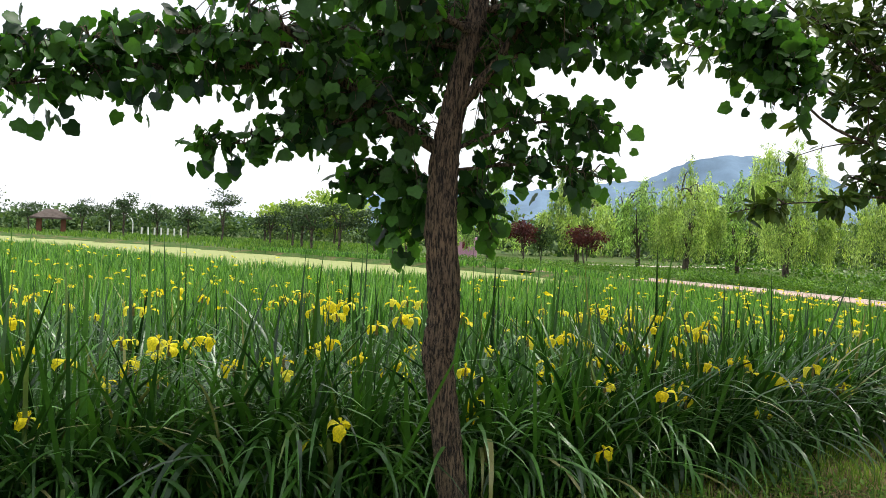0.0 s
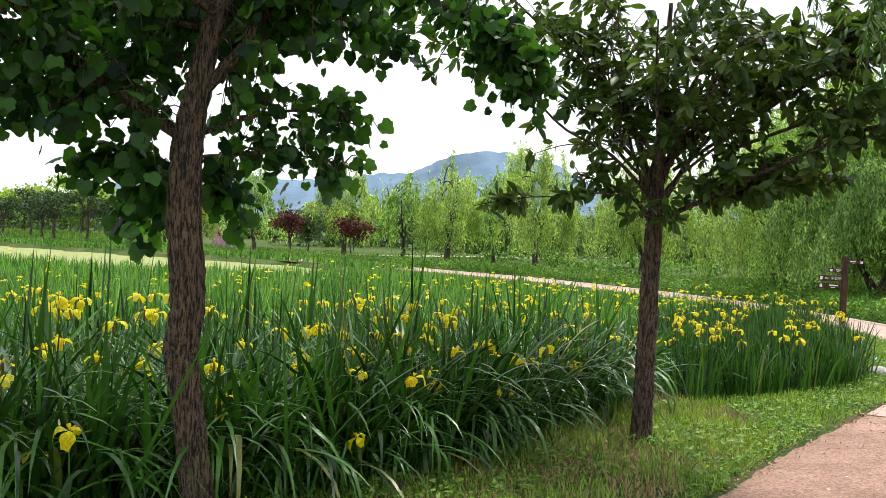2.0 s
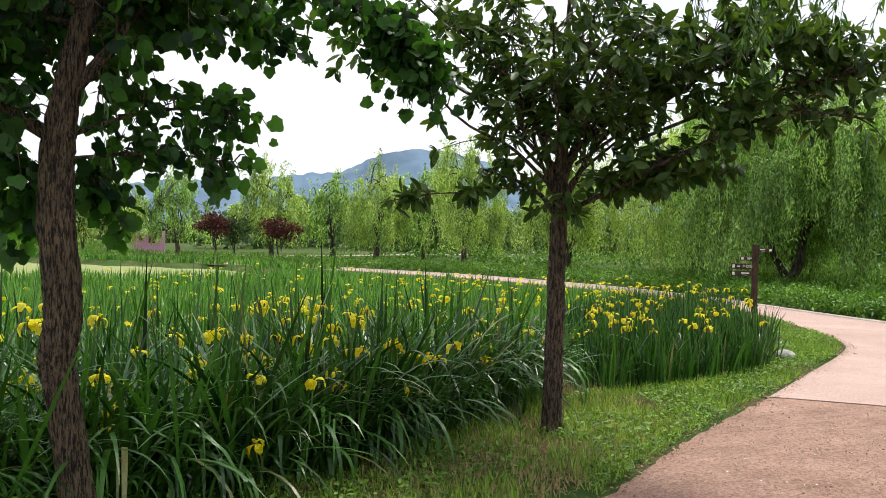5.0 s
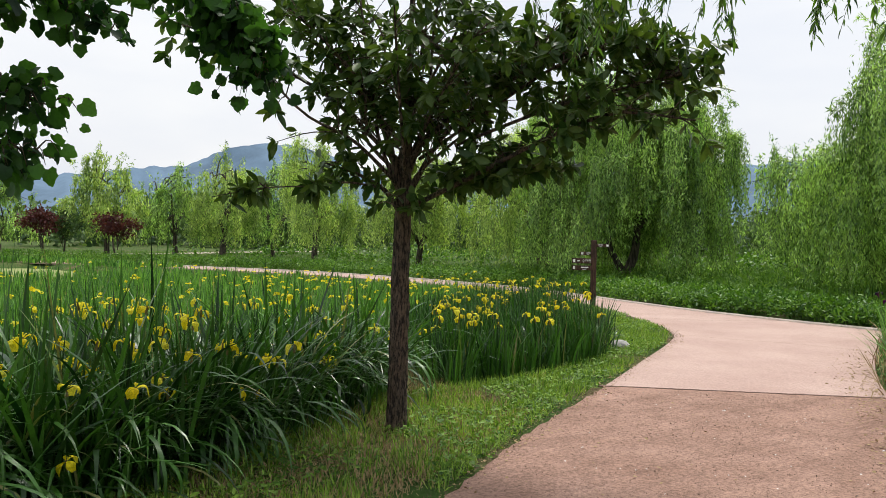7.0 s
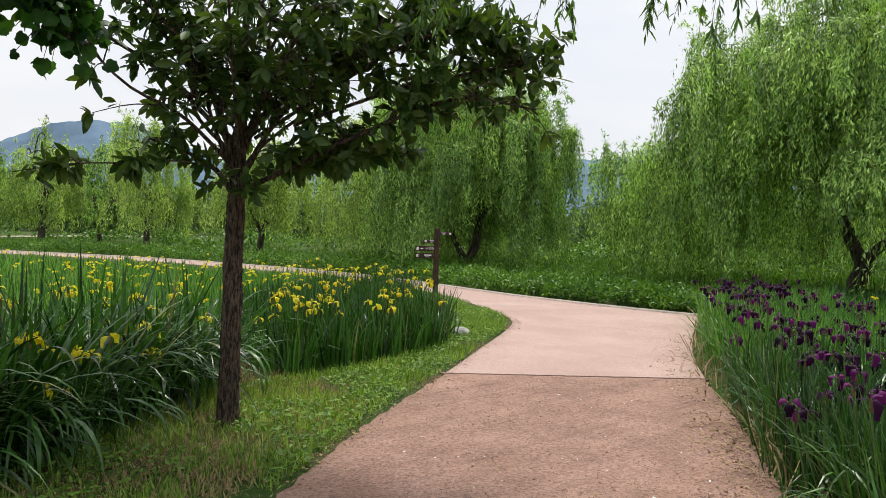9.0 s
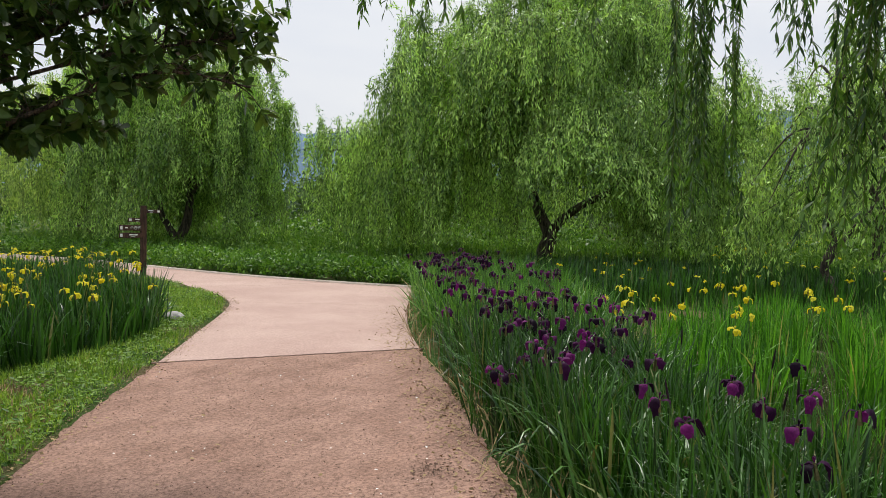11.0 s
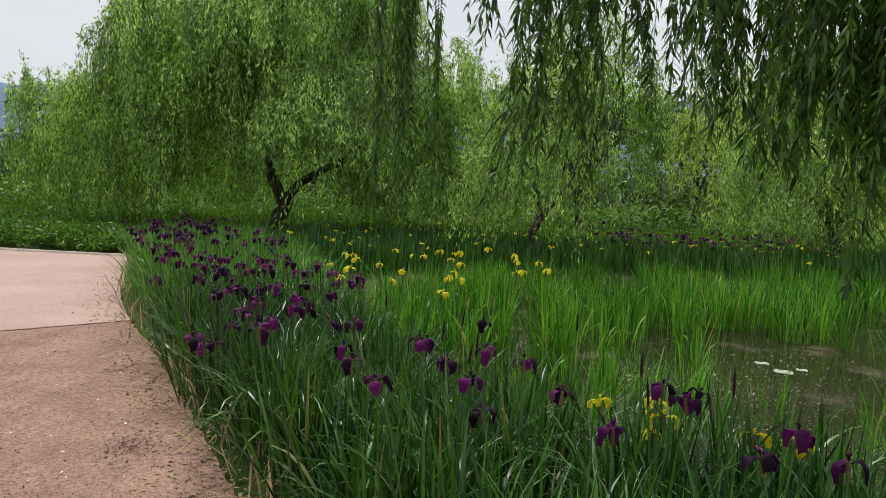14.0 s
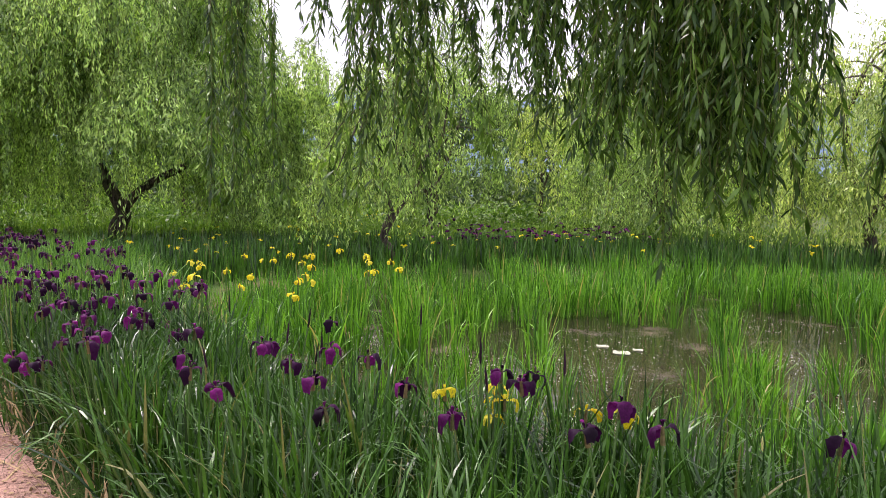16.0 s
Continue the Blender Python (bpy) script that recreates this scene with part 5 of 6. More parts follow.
# low shrubs along the outer edge of the path
gs = np.random.default_rng(231)
line = smooth_line([tuple(p) for p in OUTER_EDGE], 400)
tan = unit(np.gradient(line, axis=0))
nrm = np.column_stack([tan[:, 1], -tan[:, 0]])
BUSHES = 3000
k = gs.integers(0, 400, BUSHES)
off = gs.uniform(0.16, 1.7, BUSHES)
c2 = line[k] + nrm[k] * off[:, None]
swell = np.array([noise.noise(Vector((x * 1.3, y * 1.3, 2.0))) for x, y in c2])
ch = (0.29 + 0.18 * swell + gs.normal(0, 0.05, BUSHES)) * np.clip(0.45 + off * 1.4, 0, 1)
pos = np.repeat(np.column_stack([c2, ch]), 16, 0) + gs.normal(0, 1, (BUSHES * 16, 3)) * (0.13, 0.13, 0.08)
pos[:, 2] = np.maximum(pos[:, 2], 0.05)
v, f = leaves(LEAFLET, LEAFLET_F, pos, unit(gs.normal(0, 1, pos.shape) + np.array((0, 0, 0.1))), unit(gs.normal(0, 0.5, pos.shape) + np.array((0, 0, 1))), 0.105 * gs.uniform(0.5, 1.3, len(pos)))
tagged(mesh_object("shrubs", v, f, SHRUB_LEAF), "low bank of leafy green shrubs along the path", "shrubs", kind="stuff")


# pale edging along the outer side of the path
v, f = tube(np.column_stack([line, np.full(400, 0.016)]), np.full(400, 0.045), 6)
tagged(mesh_object("path_edging", v, f, EDGING), "narrow pale concrete edging along the path", "edging", kind="structure")
# a sandy lane behind the willows
lane = smooth_line([(-3, 62, 0), (2, 59.5, 0), (10, 57, 0), (16, 59, 0), (24, 65, 0), (34, 70, 0)], 40)
side = unit(np.column_stack([-np.gradient(lane[:, 1]), np.gradient(lane[:, 0]), np.zeros(40)])) * 1.3
v = np.concatenate([lane - side, lane + side]) + (0, 0, 0.03)
i = np.arange(39)
tagged(mesh_object("lane", v, np.stack([i, i + 1, i + 41, i + 40], -1), SAND), "pale sandy lane behind the willow row", "lane", kind="structure")


# taller weeds behind the shrubs and along the far side of the small pond
gw = np.random.default_rng(241)
k = gw.integers(0, 400, 1000)
c3 = line[k] + nrm[k] * gw.uniform(1.6, 6.5, 1000)[:, None]
c3 = np.concatenate([c3, scatter([(16.5, 7), (20, 9), (26, 4), (27, -9), (22, -10), (21, 4)], 900, gw), scatter([(20, 9), (19, 22), (24, 30), (34, 26), (38, 8), (36, -14), (26, -14), (24, 4)], 2600, gw)])
# open ground in front of the broad willow
open_ground = (c3[:, 0] > 17) & (c3[:, 0] < 29) & (c3[:, 1] > 2) & (c3[:, 1] < 11)
ht = gw.uniform(0.25, 0.65, len(c3)) * np.where(open_ground, 0.4, 1.0) * np.interp(c3[:, 1], (24, 36), (1.0, 0.6))
low_, high_ = c3[open_ground], c3[~open_ground]
s = np.repeat(high_, 7, 0) + gw.normal(0, 0.12, (len(high_) * 7, 2))
blade_bed("weed_stalks", s, 0.44, 0.03, 3, 0.18, 0.3, SHRUB_LEAF, "tall weeds and stalks behind the shrubs", 242)
pos = np.repeat(np.column_stack([c3, ht * 0]), 16, 0) + gw.normal(0, 1, (len(c3) * 16, 3)) * (0.14, 0.14, 0)
pos[:, 2] = np.repeat(ht, 16) * gw.uniform(0.15, 1.05, len(pos))
v, f = leaves(SLIM, SLIM_F, pos, unit(gw.normal(0, 1, pos.shape) + np.array((0, 0, 0.5))), unit(gw.normal(0, 0.5, pos.shape) + np.array((0, 0, 1))), 0.15 * gw.uniform(0.6, 1.3, len(pos)))
tagged(mesh_object("weeds", v, f, MEADOW_LEAF), "leafy weeds under the willows", "weeds", kind="stuff")

# loose bushes on the ground behind the willows
cb = np.concatenate([scatter([(30, -16), (30, 3), (33, 14), (30, 24), (36, 34), (60, 34), (64, 0), (50, -24)], 330, gw), scatter([(20, 30), (14, 50), (24, 62), (40, 48), (36, 34)], 70, gw)])
hb = gw.uniform(0.5, 1.5, len(cb))
pos = np.repeat(np.column_stack([cb, hb * 0.5]), 70, 0) + gw.normal(0, 1, (len(cb) * 70, 3)) * np.repeat(np.column_stack([hb * 0.45, hb * 0.45, hb * 0.22]), 70, 0)
pos[:, 2] = np.maximum(pos[:, 2], 0.06)
v, f = leaves(CLUMP, SLIM_F, pos, unit(gw.normal(0, 1, pos.shape)), unit(gw.normal(0, 0.5, pos.shape) + np.array((0, 0, 0.9))), 0.2 * gw.uniform(0.6, 1.3, len(pos)))
tagged(mesh_object("bushes", v, f, SHRUB_LEAF), "loose green bushes on the ground behind the willows", "bushes", kind="stuff")

# small leafy plants and dead straw on the verge
pv = scatter(VERGE, 36000, gw)
pv = pv[np.array([noise.noise(Vector((x * 1.1, y * 1.1, 9.0))) > -0.12 for x, y in pv])]
pos = np.column_stack([pv, ground_z(pv[:, 0], pv[:, 1]) + gw.uniform(0.012, 0.085, len(pv))])
v, f = leaves(LEAFLET, LEAFLET_F, pos, unit(gw.normal(0, 1, pos.shape) * (1, 1, 0.3)), unit(gw.normal(0, 0.4, pos.shape) + np.array((0, 0, 1))), 0.046 * gw.uniform(0.5, 1.5, len(pos)))
tagged(mesh_object("clover", v, f, CLOVER_LEAF), "low leafy clover among the verge grass", "clover", kind="stuff")
blades_on("dry_grass", [(0.6, 3.0), (3.1, 4.1), (5.0, 5.3), (5.2, 6.9), (4.2, 6.8), (2.6, 5.7), (1.4, 4.8)], 15000, 0.06, 0.009, 2, LITTER, "dead straw and leaf litter under the young trees", 245, 1.2, 0.4)
blades_on("dry_grass", VERGE, 18000, 0.03, 0.006, 2, LITTER, "dead straw on the trodden verge", 244, 1.3, 0.3, 1.3)

blades_on("dry_grass", INLET, 2600, 0.10, 0.010, 2, LITTER, "dead iris stalks lying in the muddy inlet", 246, 1.2, 0.4)

# grit, chips and fallen leaves on and beside the path
def crumbs(name, spots, size, material, label, seed, z=0.02):
    g = np.random.default_rng(seed)
    p = np.column_stack([spots, np.full(len(spots), z)])
    d = unit(g.normal(0, 1, p.shape) * (1, 1, 0.25))
    v, f = leaves(CLUMP, SLIM_F, p, d, unit(g.normal(0, 0.3, p.shape) + np.array((0, 0, 1))), size * g.uniform(0.4, 1.6, len(p)))
    return tagged(mesh_object(name, v, f, material), label, "litter", kind="stuff")
def along_edge(edge, count, spread, shift, g, lo, hi):
    e = edge[(edge[:, 0] > lo) & (edge[:, 0] < hi)]
    t_ = unit(np.gradient(e, axis=0)); n_ = np.column_stack([-t_[:, 1], t_[:, 0]])
    i_ = g.integers(0, len(e), count)
    return e[i_] + n_[i_] * (shift + g.normal(0, spread, count))[:, None] + t_[i_] * g.uniform(-0.05, 0.05, count)[:, None]
crumbs("edge_grit", along_edge(LEFT_EDGE, 6000, 0.07, 0.03, gw, -1, 12), 0.011, CRACK, "dark grit and soil along the path edge", 251)
crumbs("edge_grit", along_edge(RIGHT_EDGE, 3600, 0.13, 0.06, gw, 1, 7.6), 0.010, CRACK, "dark grit and soil along the bed edge", 252)
crumbs("edge_litter", along_edge(LEFT_EDGE, 1500, 0.10, 0.0, gw, -1, 12), 0.022, LITTER, "dry brown litter along the path edge", 253)
crumbs("edge_litter", along_edge(RIGHT_EDGE, 2600, 0.16, 0.14, gw, 1, 12), 0.024, LITTER, "dry brown litter beside the iris bed", 254)
near_path = [(0.4, 2.0), (6.3, 5.6), (8.4, 4.0), (4.5, 1.5), (1.6, -0.3)]
crumbs("path_chips", scatter(near_path, 220, gw), 0.016, WHITE, "pale chips scattered on the path", 255)
crumbs("path_grit", scatter(near_path, 9000, gw), 0.010, CRACK, "loose dark grit on the coarse paving", 256, 0.016)
crumbs("path_litter", scatter(near_path, 90, gw), 0.03, LITTER, "fallen dry leaf bits on the path", 257)
for cx, cy, r_, n_ in ((4.85, 2.08, 0.12, 300), (6.2, 4.0, 0.16, 60), (5.3, 4.2, 0.12, 36)):
    crumbs("debris", np.array((cx, cy)) + gw.normal(0, r_, (n_, 2)) * (1, 0.6), 0.013, CRACK, "dark patch of loose debris on the path", 258)
# dry leaf ends hanging over the edge of the bed
de = along_edge(RIGHT_EDGE, 260, 0.05, -0.04, gw, 2.6, 14)
blade_bed("dry_leaves", de, 0.34, 0.014, 4, 1.0, 0.7, LITTER, "withered iris leaf ends drooping over the path edge", 259)

# ---- flowers ----
def petal(length, width, droop, up, cup=0.3, wave=0.0, turn=0.0):
    """One petal along +x, rising by up and then falling by droop, with a waved rim."""
    bm = bmesh.new()
    rows = 6
    grid = []
    for i in range(rows + 1):
        t = i / rows
        x = length * (0.1 + 0.9 * math.sin(t * 1.5)) * (1 - 0.25 * droop * max(0, t - 0.55))
        z = length * (up * math.sin(t * 2.2) - droop * t ** 2.4)
        w = width * (0.16 + 0.92 * math.sin(min(1, t * 1.12) ** 1.4 * 2.75)) * 0.5
        grid.append([bm.verts.new((x, s * w, z - cup * s * s * w + wave * abs(s) * w * math.sin(t * 11 + s * 2 + turn))) for s in (-1, -0.5, 0, 0.5, 1)])
    for a, b in zip(grid, grid[1:]):
        for j in range(4):
            bm.faces.new((a[j], a[j + 1], b[j + 1], b[j])).smooth = True
    return bm


def iris_plant(name, label, height, petal_mat, size, dark, seed, group):
    """A stem with its spathe, three hanging falls and three standards; the dark kind hangs limper and more ragged."""
    g = random.Random(seed)
    root = base_empty(name, 0, 0, 0, label, "flower", group)
    bend = g.uniform(-0.06, 0.06)
    v, f = tube([(0, 0, 0), (bend * 0.4, 0, height * 0.5), (bend, 0, height)], [0.006, 0.005, 0.004], 6)
    mesh_object("stem", v, f, STEM, root)
    bm = bmesh.new()
    bmesh.ops.create_cone(bm, cap_ends=True, segments=6, radius1=0.010, radius2=0.006, depth=0.06)
    bmesh.ops.translate(bm, verts=bm.verts[:], vec=(bend, 0, height - 0.025))
    part("spathe", bm, SPATHE, root)
    a0 = g.uniform(0, 120)
    limp = g.random() < 0.35
    for k in range(3 if g.random() < 0.8 else 2):
        big = size * g.uniform(0.85, 1.2)
        if dark:
            bm = petal(big, big * (g.uniform(0.35, 0.5) if limp else g.uniform(0.65, 0.95)), g.uniform(0.8, 1.45), g.uniform(0.25, 0.5), g.uniform(0.2, 0.5), 0.3, g.uniform(0, 6))
            m = pose(bend, 0, height, g.uniform(-20, 20), g.uniform(-40, 30) if limp else g.uniform(-14, 16), a0 + k * 120 + g.uniform(-30, 30))
        else:
            bm = petal(big, big * g.uniform(0.65, 0.9), g.uniform(0.55, 1.2), g.uniform(0.15, 0.45), g.uniform(0.1, 0.5), 0.15, g.uniform(0, 6))
            m = pose(bend, 0, height, g.uniform(-15, 15), g.uniform(-15, 20), a0 + k * 120 + g.uniform(-25, 25))
        part("fall", bm, petal_mat, root).matrix_basis = m
    for k in range(3):
        bm = petal(size * (g.uniform(0.45, 0.75) if dark else g.uniform(0.35, 0.5)), size * (g.uniform(0.16, 0.3) if dark else 0.22), 0.3 if dark else 0.1, 0.5, 0.3, 0.2, g.uniform(0, 6))
        part("standard", bm, petal_mat, root).matrix_basis = pose(bend, 0, height, 0, g.uniform(-75, 15 if limp else -25), a0 + 60 + k * 120 + g.uniform(-20, 20))
    return root


def flower_stuff(name, spots, height, spread, material, size, label, seed):
    g = np.random.default_rng(seed)
    p = np.repeat(np.column_stack([spots, height + g.normal(0, spread, len(spots))]), 4, 0)
    d = unit(g.normal(0, 1, p.shape) * (1, 1, 0.3) + np.array((0, 0, -0.35)))
    v, f = leaves(CLUMP, SLIM_F, p, d, unit(g.normal(0, 0.5, p.shape) + np.array((0, 0, 1))), size * g.uniform(0.7, 1.2, len(p)))
    return tagged(mesh_object(name, v, f, material), label, "flowers", kind="stuff")


Y_LABEL = "yellow flag iris in full bloom on a green stem"
P_LABEL = "deep purple iris bloom with drooping petals on a tall stem"
gf2 = np.random.default_rng(301)
yellow = [iris_plant("yellow_iris", Y_LABEL, h, YELLOW, 0.066, False, 400 + k, "yellow irises") for k, h in enumerate((1.5, 1.52, 1.54, 1.5, 1.53, 1.47, 1.5, 1.55, 1.51, 1.49))]
purple = [iris_plant("purple_iris", P_LABEL, h, PURPLE, 0.055, True, 450 + k, "purple irises") for k, h in enumerate((1.5, 1.53, 1.51, 1.54, 1.47, 1.5, 1.52, 1.55))]


def plant(models, spots, g, low, high):
    """Blooms between low and high; the stems reach down to the mud."""
    for x, y in spots:
        mdl = models[int(g.integers(0, len(models)))]
        lo, hi = (low, high) if high else (low * float(TOP(math.hypot(x, y))), 1.22 * float(TOP(math.hypot(x, y))))
        copy_thing(mdl, pose(x, y, g.uniform(lo, hi) - 1.5, g.normal(0, 6), g.normal(0, 6), g.uniform(0, 360)))


FRONT = [(-3.2, 3.7), (-1.0, 4.3), (0.7, 4.65), (1.8, 5.05), (2.75, 5.8), (3.6, 6.35), (4.3, 7.0), (3.6, 7.4), (2.2, 6.6), (0.8, 5.6), (-1.5, 5.2), (-4.2, 4.8)]
def grouped(poly, groups, most, spread, g):
    """Spots in a polygon, in loose groups of one to so many."""
    return np.concatenate([c + g.normal(0, spread, (int(g.integers(1, most + 1)), 2)) for c in scatter(poly, groups, g)])


FACE = [(-6.95, 3.2), (-3.15, 3.28), (-0.95, 3.92), (0.75, 4.3), (1.85, 4.7), (2.8, 5.42), (3.65, 5.98), (4.4, 6.65), (4.35, 6.85), (3.55, 6.18), (2.7, 5.65), (1.75, 4.9), (0.65, 4.5), (-1.05, 4.15), (-3.15, 3.5), (-6.95, 3.45)]
plant(yellow, grouped(FACE, 26, 3, 0.06, gf2), gf2, 0.34, 0.86)
plant(yellow, grouped(FRONT, 46, 3, 0.12, gf2), gf2, 0.60, 1.02)
plant(yellow, grouped(NEAR_BED, 38, 3, 0.14, gf2), gf2, 1.0, 0)
plant(yellow, grouped(SPIT_BED, 42, 2, 0.16, gf2), gf2, 0.48, 0.74)
BLOOMS = [(5.05, 0.21), (4.32, 0.26), (4.22, 0.3), (4.22, 0.15), (3.78, 0.22), (4.45, 0.54), (4.33, 0.61), (4.63, 0.86), (4.86, 1.16), (4.42, 1.02), (4.95, 1.38), (4.02, 0.72), (5.25, 1.5),
          (3.92, -0.62), (4.02, -0.59), (3.29, -0.42), (3.59, -0.84), (3.05, -0.76), (2.84, -1.05), (2.79, -1.07), (3.0, -1.36), (3.79, -0.17), (3.78, -0.1), (3.46, -0.29), (4.2, 0.02)]
plant(purple, BLOOMS, gf2, 0.74, 0.84)
plant(purple, scatter([(5.0, 1.3), (5.3, 1.75), (7.0, 2.75), (8.6, 3.75), (10.3, 4.75), (14.7, 6.9), (15.6, 5.8), (11.4, 3.2), (8.6, 2.1), (6.3, 0.9)], 200, gf2), gf2, 0.58, 0.92)
plant(yellow, scatter([(6.5, 0.8), (8.5, 1.8), (12.5, 3), (15, 1), (12, -1), (9, 0.6)], 30, gf2), gf2, 0.45, 0.65)
plant(yellow, scatter([(3.7, -1.2), (3.9, -0.2), (4.8, -0.1), (4.7, -1.4)], 7, gf2), gf2, 0.5, 0.66)
for mdl, xy in zip(yellow + purple, np.concatenate([scatter(NEAR_BED, 10, gf2), scatter([(5.2, 1.3), (8.6, 3.5), (8.2, 2.4), (6.3, 1.2)], 8, gf2)])):
    mdl.matrix_basis = pose(*xy, -0.75)
flower_stuff("yellow_flowers", scatter([(-8, 7.2), (4.9, 8.0), (5.2, 9.5), (-8.5, 9.5)], 46, gf2), 0.8, 0.08, YELLOW, 0.07, "yellow iris blooms at the back of the near bed", 507)
flower_stuff("yellow_flowers", scatter([(7.5, 9.2), (10.3, 10.2), (12.3, 13.2), (10, 13.0), (7.5, 11)], 34, gf2), 0.62, 0.08, YELLOW, 0.07, "yellow iris blooms at the back of the spit", 508)
flower_stuff("yellow_flowers", scatter(MID_BED, 200, gf2), 0.52, 0.1, YELLOW, 0.075, "scattered yellow iris blooms across the pond field", 501)
flower_stuff("yellow_flowers", scatter([(6.5, 10), (12.3, 13.4), (12.9, 18), (8, 20), (5, 14)], 130, gf2), 0.52, 0.08, YELLOW, 0.075, "yellow iris blooms near the path bend", 502)
flower_stuff("yellow_flowers", scatter(FAR_BED, 130, gf2), 0.36, 0.05, YELLOW, 0.10, "far yellow iris blooms", 503)
flower_stuff("yellow_flowers", scatter([(29, 2.5), (31, 0.0), (60, -3), (60, 4)], 600, gf2), 0.32, 0.08, YELLOW, 0.13, "yellow flower meadow beyond the willows", 504)
flower_stuff("purple_flowers", scatter([(17.5, -1.5), (19.5, -1.5), (20, -6), (17.5, -7)], 120, gf2), 0.72, 0.1, PURPLE, 0.10, "purple iris blooms beyond the small pond", 505)
flower_stuff("yellow_flowers", scatter(BACK_BED, 70, gf2), 0.55, 0.1, YELLOW, 0.08, "yellow iris blooms beyond the small pond", 506)


# ---- signpost, rock, hut and other small things ----
def box(bm, size, at, turn=0, bevel=0.0):
    r = bmesh.ops.create_cube(bm, size=1.0)
    bmesh.ops.scale(bm, verts=r["verts"], vec=size)
    if bevel:
        e = list({e for v in r["verts"] for e in v.link_edges})
        out = bmesh.ops.bevel(bm, geom=e, offset=bevel, segments=1, affect="EDGES")
        vs = list({v for fc in out["faces"] for v in fc.verts} | {v for v in r["verts"] if v.is_valid})
    else:
        vs = r["verts"]
    bmesh.ops.rotate(bm, verts=vs, cent=(0, 0, 0), matrix=Matrix.Rotation(radians(turn), 3, "Z"))
    bmesh.ops.translate(bm, verts=vs, vec=at)
    return vs


def signpost():
    root = base_empty("signpost", 13.33, 12.83, 0, "dark brown wooden signpost with four pointing boards", "signpost", turn=-44)
    bm = bmesh.new(); box(bm, (0.13, 0.13, 1.62), (0, 0, 0.76), 0, 0.01); part("post", bm, POST_WOOD, root)
    # length, height, middle x, middle z, arrow at the left end
    for ln, hh, cx, cz in ((0.30, 0.075, 0.20, 1.45), (0.26, 0.085, -0.18, 1.26), (0.46, 0.12, -0.26, 1.09), (0.46, 0.11, -0.26, 0.93)):
        bm = bmesh.new(); box(bm, (ln, 0.035, hh), (cx, -0.085, cz), 0, 0.006)
        board = part("board", bm, POST_WOOD, root, "dark brown pointing board with white print")
        bm = bmesh.new(); box(bm, (0.05, 0.006, hh * 0.6), (cx + (ln / 2 - 0.05) * (1 if cx > 0 else -1), -0.105, cz)); part("mark", bm, WHITE, board, "white square mark")
        if cz == 1.09:
            txt = bpy.data.curves.new("lettering", "FONT")
            txt.body, txt.size, txt.extrude, txt.align_x, txt.align_y = "수련원", 0.075, 0.002, "CENTER", "CENTER"
            carrier = bpy.data.objects.new("carrier", txt)
            me = bpy.data.meshes.new_from_object(carrier)
            bpy.data.objects.remove(carrier)
            me.transform(pose(cx + 0.10, -0.106, cz, 90, 0, 0)); me.materials.clear(); me.materials.append(WHITE)
            ob = new("lettering", me); ob.parent = board
            bm = bmesh.new(); box(bm, (0.06, 0.006, 0.02), (cx - 0.08, -0.105, cz)); part("lettering", bm, WHITE, board, "white lettering bar")
        else:
            bm = bmesh.new()
            box(bm, (ln * 0.36, 0.006, hh * 0.24), (cx + 0.06 * (-1 if cx > 0 else 1), -0.105, cz + 0.012))
            box(bm, (ln * 0.20, 0.006, hh * 0.10), (cx + 0.05 * (-1 if cx > 0 else 1), -0.105, cz - hh * 0.28))
            part("lettering", bm, WHITE, board, "white lettering bars")


signpost()


def rock(x, y):
    bm = bmesh.new()
    bmesh.ops.create_icosphere(bm, subdivisions=3, radius=0.14)
    for v in bm.verts:
        n_ = noise.noise(v.co * 7) * 0.05 + noise.noise(v.co * 18) * 0.015
        v.co = v.co * (1 + n_ * 3)
        v.co.x *= 1.2; v.co.z *= 0.62
    for f in bm.faces:
        f.smooth = True
    me = bpy.data.meshes.new("rock"); bm.to_mesh(me); bm.free(); me.materials.append(ROCK)
    ob = new("rock", me); ob.matrix_world = pose(x, y, 0.05, 0, 0, 30)
    tagged(ob, "pale grey rock at the edge of the iris spit", "rock")


rock(8.85, 7.82)


def hut():
    root = base_empty("pavilion", -46.5, 98.5, 0, "small open pavilion with a tiled hip roof", "pavilion", turn=25)
    for sx in (-1, 1):
        for sy in (-1, 1):
            bm = bmesh.new(); box(bm, (0.6, 0.6, 1.9), (sx * 1.35, sy * 1.35, 0.9), 0, 0.03); part("pillar", bm, BRICK, root)
    bm = bmesh.new()
    a = [bm.verts.new((sx * 2.35, sy * 2.35, 1.75)) for sx, sy in ((-1, -1), (1, -1), (1, 1), (-1, 1))]
    b = [bm.verts.new((sx * 0.6, sy * 0.1, 3.0)) for sx, sy in ((-1, -1), (1, -1), (1, 1), (-1, 1))]
    c = [bm.verts.new((sx * 2.35, sy * 2.35, 1.95)) for sx, sy in ((-1, -1), (1, -1), (1, 1), (-1, 1))]
    bm.faces.new(a[::-1]); bm.faces.new(b)
    for i in range(4):
        j = (i + 1) % 4
        bm.faces.new((a[i], a[j], c[j], c[i])); bm.faces.new((c[i], c[j], b[j], b[i]))
    part("roof", bm, ROOF_TILE, root)


hut()


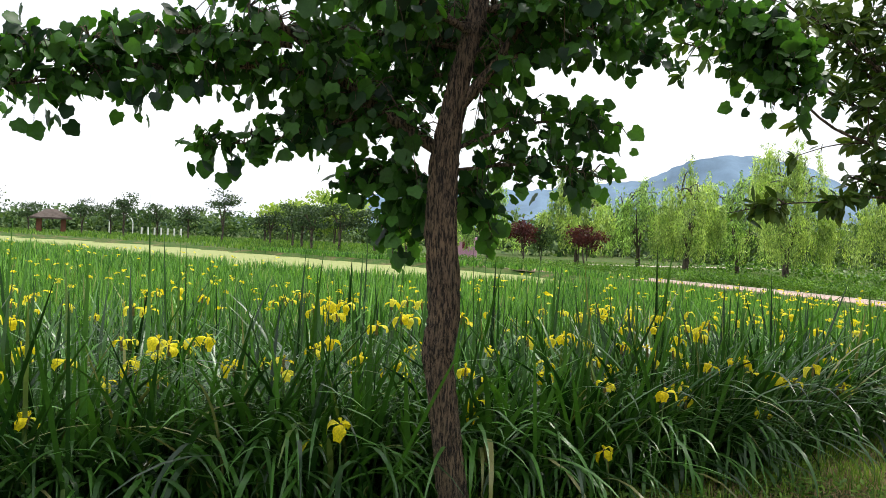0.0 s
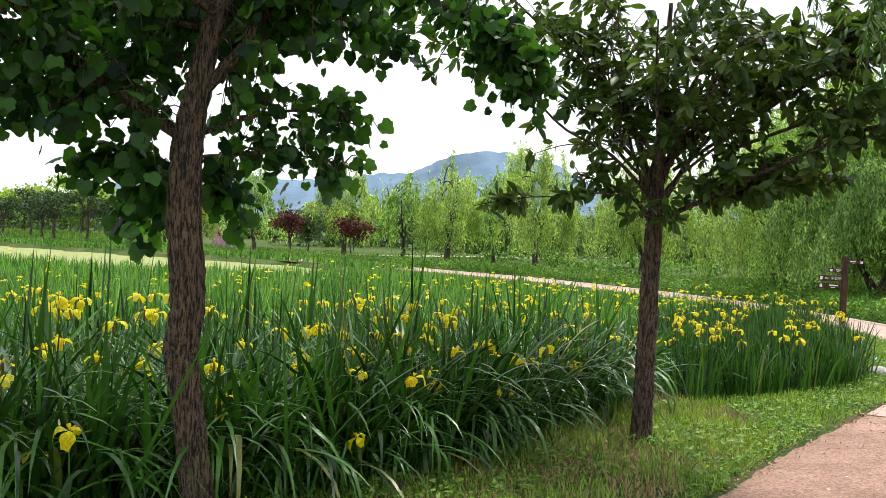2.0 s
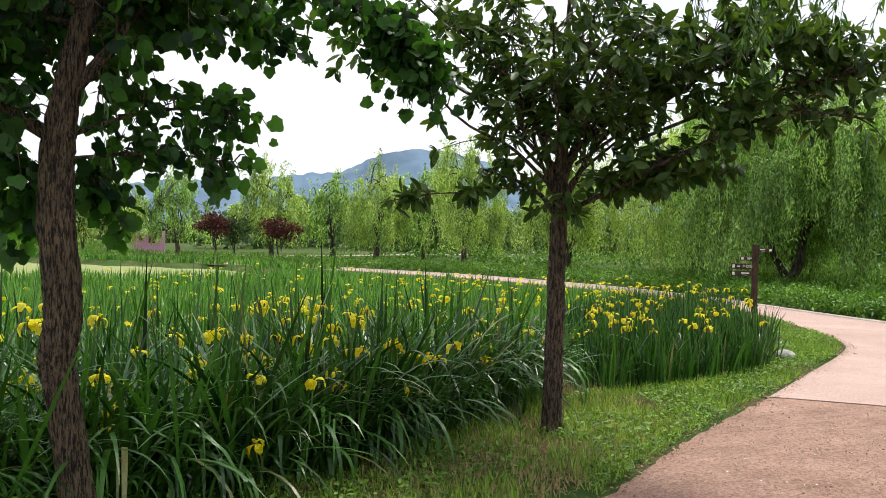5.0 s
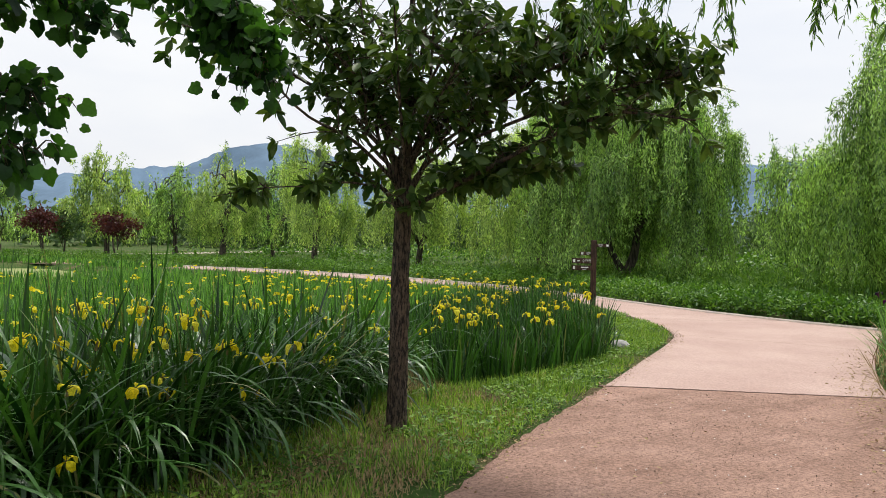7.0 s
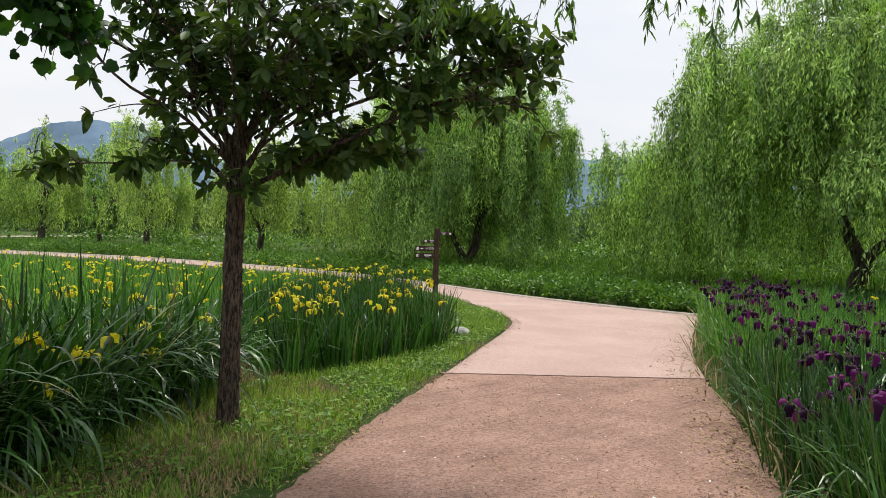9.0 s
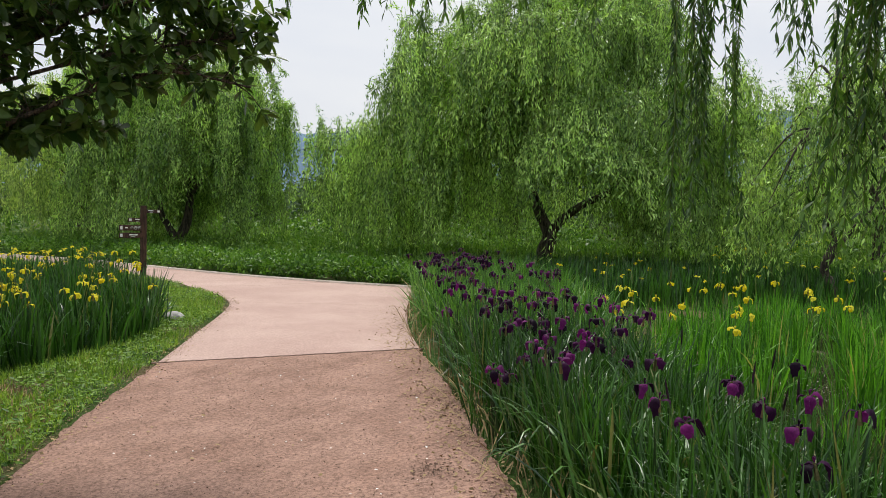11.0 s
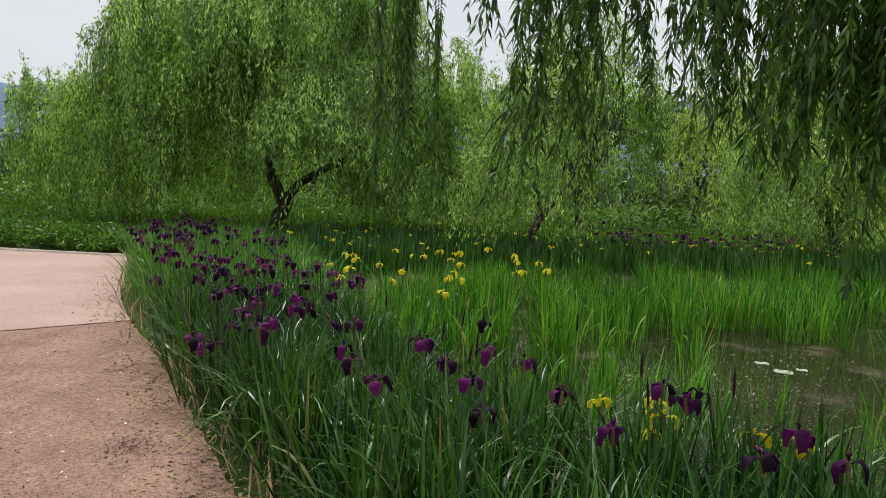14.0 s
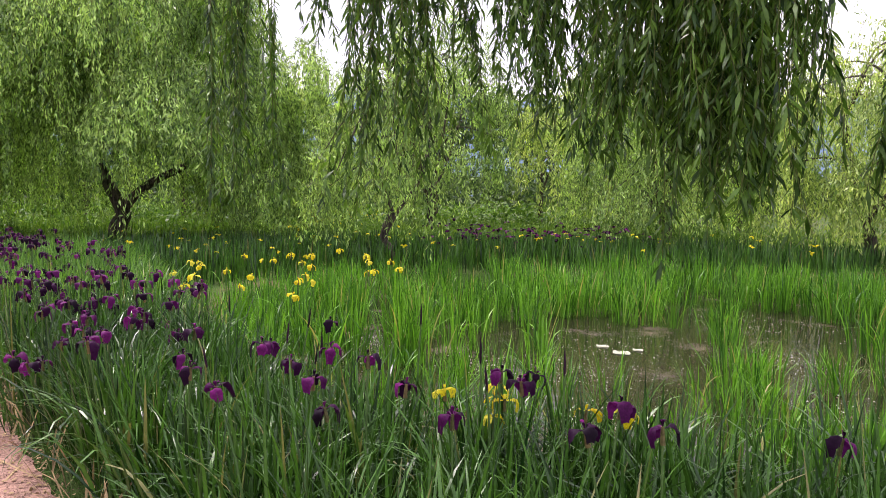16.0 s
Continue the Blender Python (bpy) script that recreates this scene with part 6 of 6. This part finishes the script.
def bud(height):
    """A tall stem that ends in a closed dark bud."""
    root = base_empty("iris_bud", 0, 0, 0, "closed dark purple iris bud on a tall green stem", "flower", "iris buds")
    v, f = tube([(0, 0, 0), (0.01, 0, height * 0.5), (0, 0, height)], [0.006, 0.005, 0.0045], 6)
    mesh_object("stem", v, f, STEM, root)
    v, f = tube([(0, 0, height - 0.01), (0, 0, height + 0.03), (0.002, 0, height + 0.07), (0.003, 0, height + 0.11)], [0.004, 0.006, 0.005, 0.001], 8)
    mesh_object("bud", v, f, BUD, root)
    return root


BUD = petal_material("closed_bud", [(0.0, (0.02, 0.012, 0.014)), (1.0, (0.06, 0.02, 0.05))], 0.1)
buds = [bud(1.5), bud(1.55)]
plant(buds, scatter([(2.8, -1.5), (3.6, 0.2), (5.0, 0.7), (6.6, 1.4), (5.4, 0.2), (4.2, -1.4), (3.6, -2.4)], 8, gf2), gf2, 0.62, 0.88)
for b_, xy in zip(buds, ((4.3, 0.1), (3.6, -0.9))):
    b_.matrix_basis = pose(*xy, -0.7)


def flat_leaf(x, y, r, turn):
    """A floating water-lily pad with its notch."""
    bm = bmesh.new()
    c = bm.verts.new((0, 0, 0.004))
    ring = [bm.verts.new((r * math.cos(a), r * math.sin(a) * 0.8, 0.004 + 0.006 * math.sin(3 * a))) for a in [0.2 + k * (2 * math.pi - 0.4) / 15 for k in range(16)]]
    low = [bm.verts.new((v.co.x * 0.98, v.co.y * 0.98, -0.004)) for v in ring]
    for a, b in zip(ring, ring[1:]):
        bm.faces.new((c, a, b))
    for k in range(15):
        bm.faces.new((ring[k], low[k], low[k + 1], ring[k + 1]))
    me = bpy.data.meshes.new("lily_pad"); bm.to_mesh(me); bm.free(); me.materials.append(PAD)
    ob = new("lily_pad", me); ob.matrix_world = pose(x, y, -0.233, 0, 0, turn)
    tagged(ob, "pale green lily pad floating on the pond", "lily pad", "lily pads")


PAD = plain_material("lily_pad", (0.42, 0.46, 0.32), 0.4)
for x, y, r in ((9.25, -3.1, 0.12), (9.65, -3.0, 0.085), (9.4, -3.35, 0.07)):
    flat_leaf(x, y, r, 40 * x)


# floating bits on the open water
bits = np.concatenate([np.array((px, py)) + gw.normal(0, 0.5, (420, 2)) * (a_, b_) for px, py, a_, b_ in POOLS])
crumbs("floating_bits", bits, 0.017, PAD, "pale plant bits floating on the dark pond", 261, -0.229)
crumbs("floating_bits", bits + gw.normal(0, 0.2, bits.shape), 0.016, CRACK, "brown leaf bits floating on the dark pond", 262, -0.229)


def booth():
    root = base_empty("photo_booth", 3.3, 62.5, 0, "pink painted panel booth with dark prints among the trees", "booth", turn=-3)
    bm = bmesh.new(); box(bm, (2.2, 0.3, 1.7), (0, 0, 0.85), 0, 0.03); part("panel", bm, PINK, root)
    for x, z, w, h in ((-0.55, 1.15, 0.35, 0.4), (0.15, 1.05, 0.45, 0.6), (0.7, 1.3, 0.3, 0.2)):
        bm = bmesh.new(); box(bm, (w, 0.02, h), (x, -0.165, z), 0, 0.005); part("print", bm, MAROON, root, "dark maroon print")


booth()


def garden_arch(x, y):
    root = base_empty("garden_arch", x, y, 0, "white metal garden arch across the pond", "arch", turn=20)
    for s in (-1, 1):
        v, f = tube([(s * 1.5, 0, -0.1), (s * 1.5, 0, 1.6)], [0.07, 0.07], 8); mesh_object("post", v, f, WHITE, root)
    arc = [(1.5 * math.cos(a), 0, 1.6 + 1.3 * math.sin(a)) for a in np.linspace(0, math.pi, 15)]
    v, f = tube(arc, [0.07] * 15, 8); mesh_object("hoop", v, f, WHITE, root)


garden_arch(-41.5, 108)
for k in range(7):
    ob = mesh_object("bollard", *tube([(0, 0, -0.1), (0, 0, 1.2)], [0.13, 0.11], 8), WHITE)
    ob.matrix_world = pose(-38.5 + k * 0.95, 107.5 - 0.2 * k, 0)
    tagged(ob, "white garden bollard across the pond", "bollard", "white bollards")
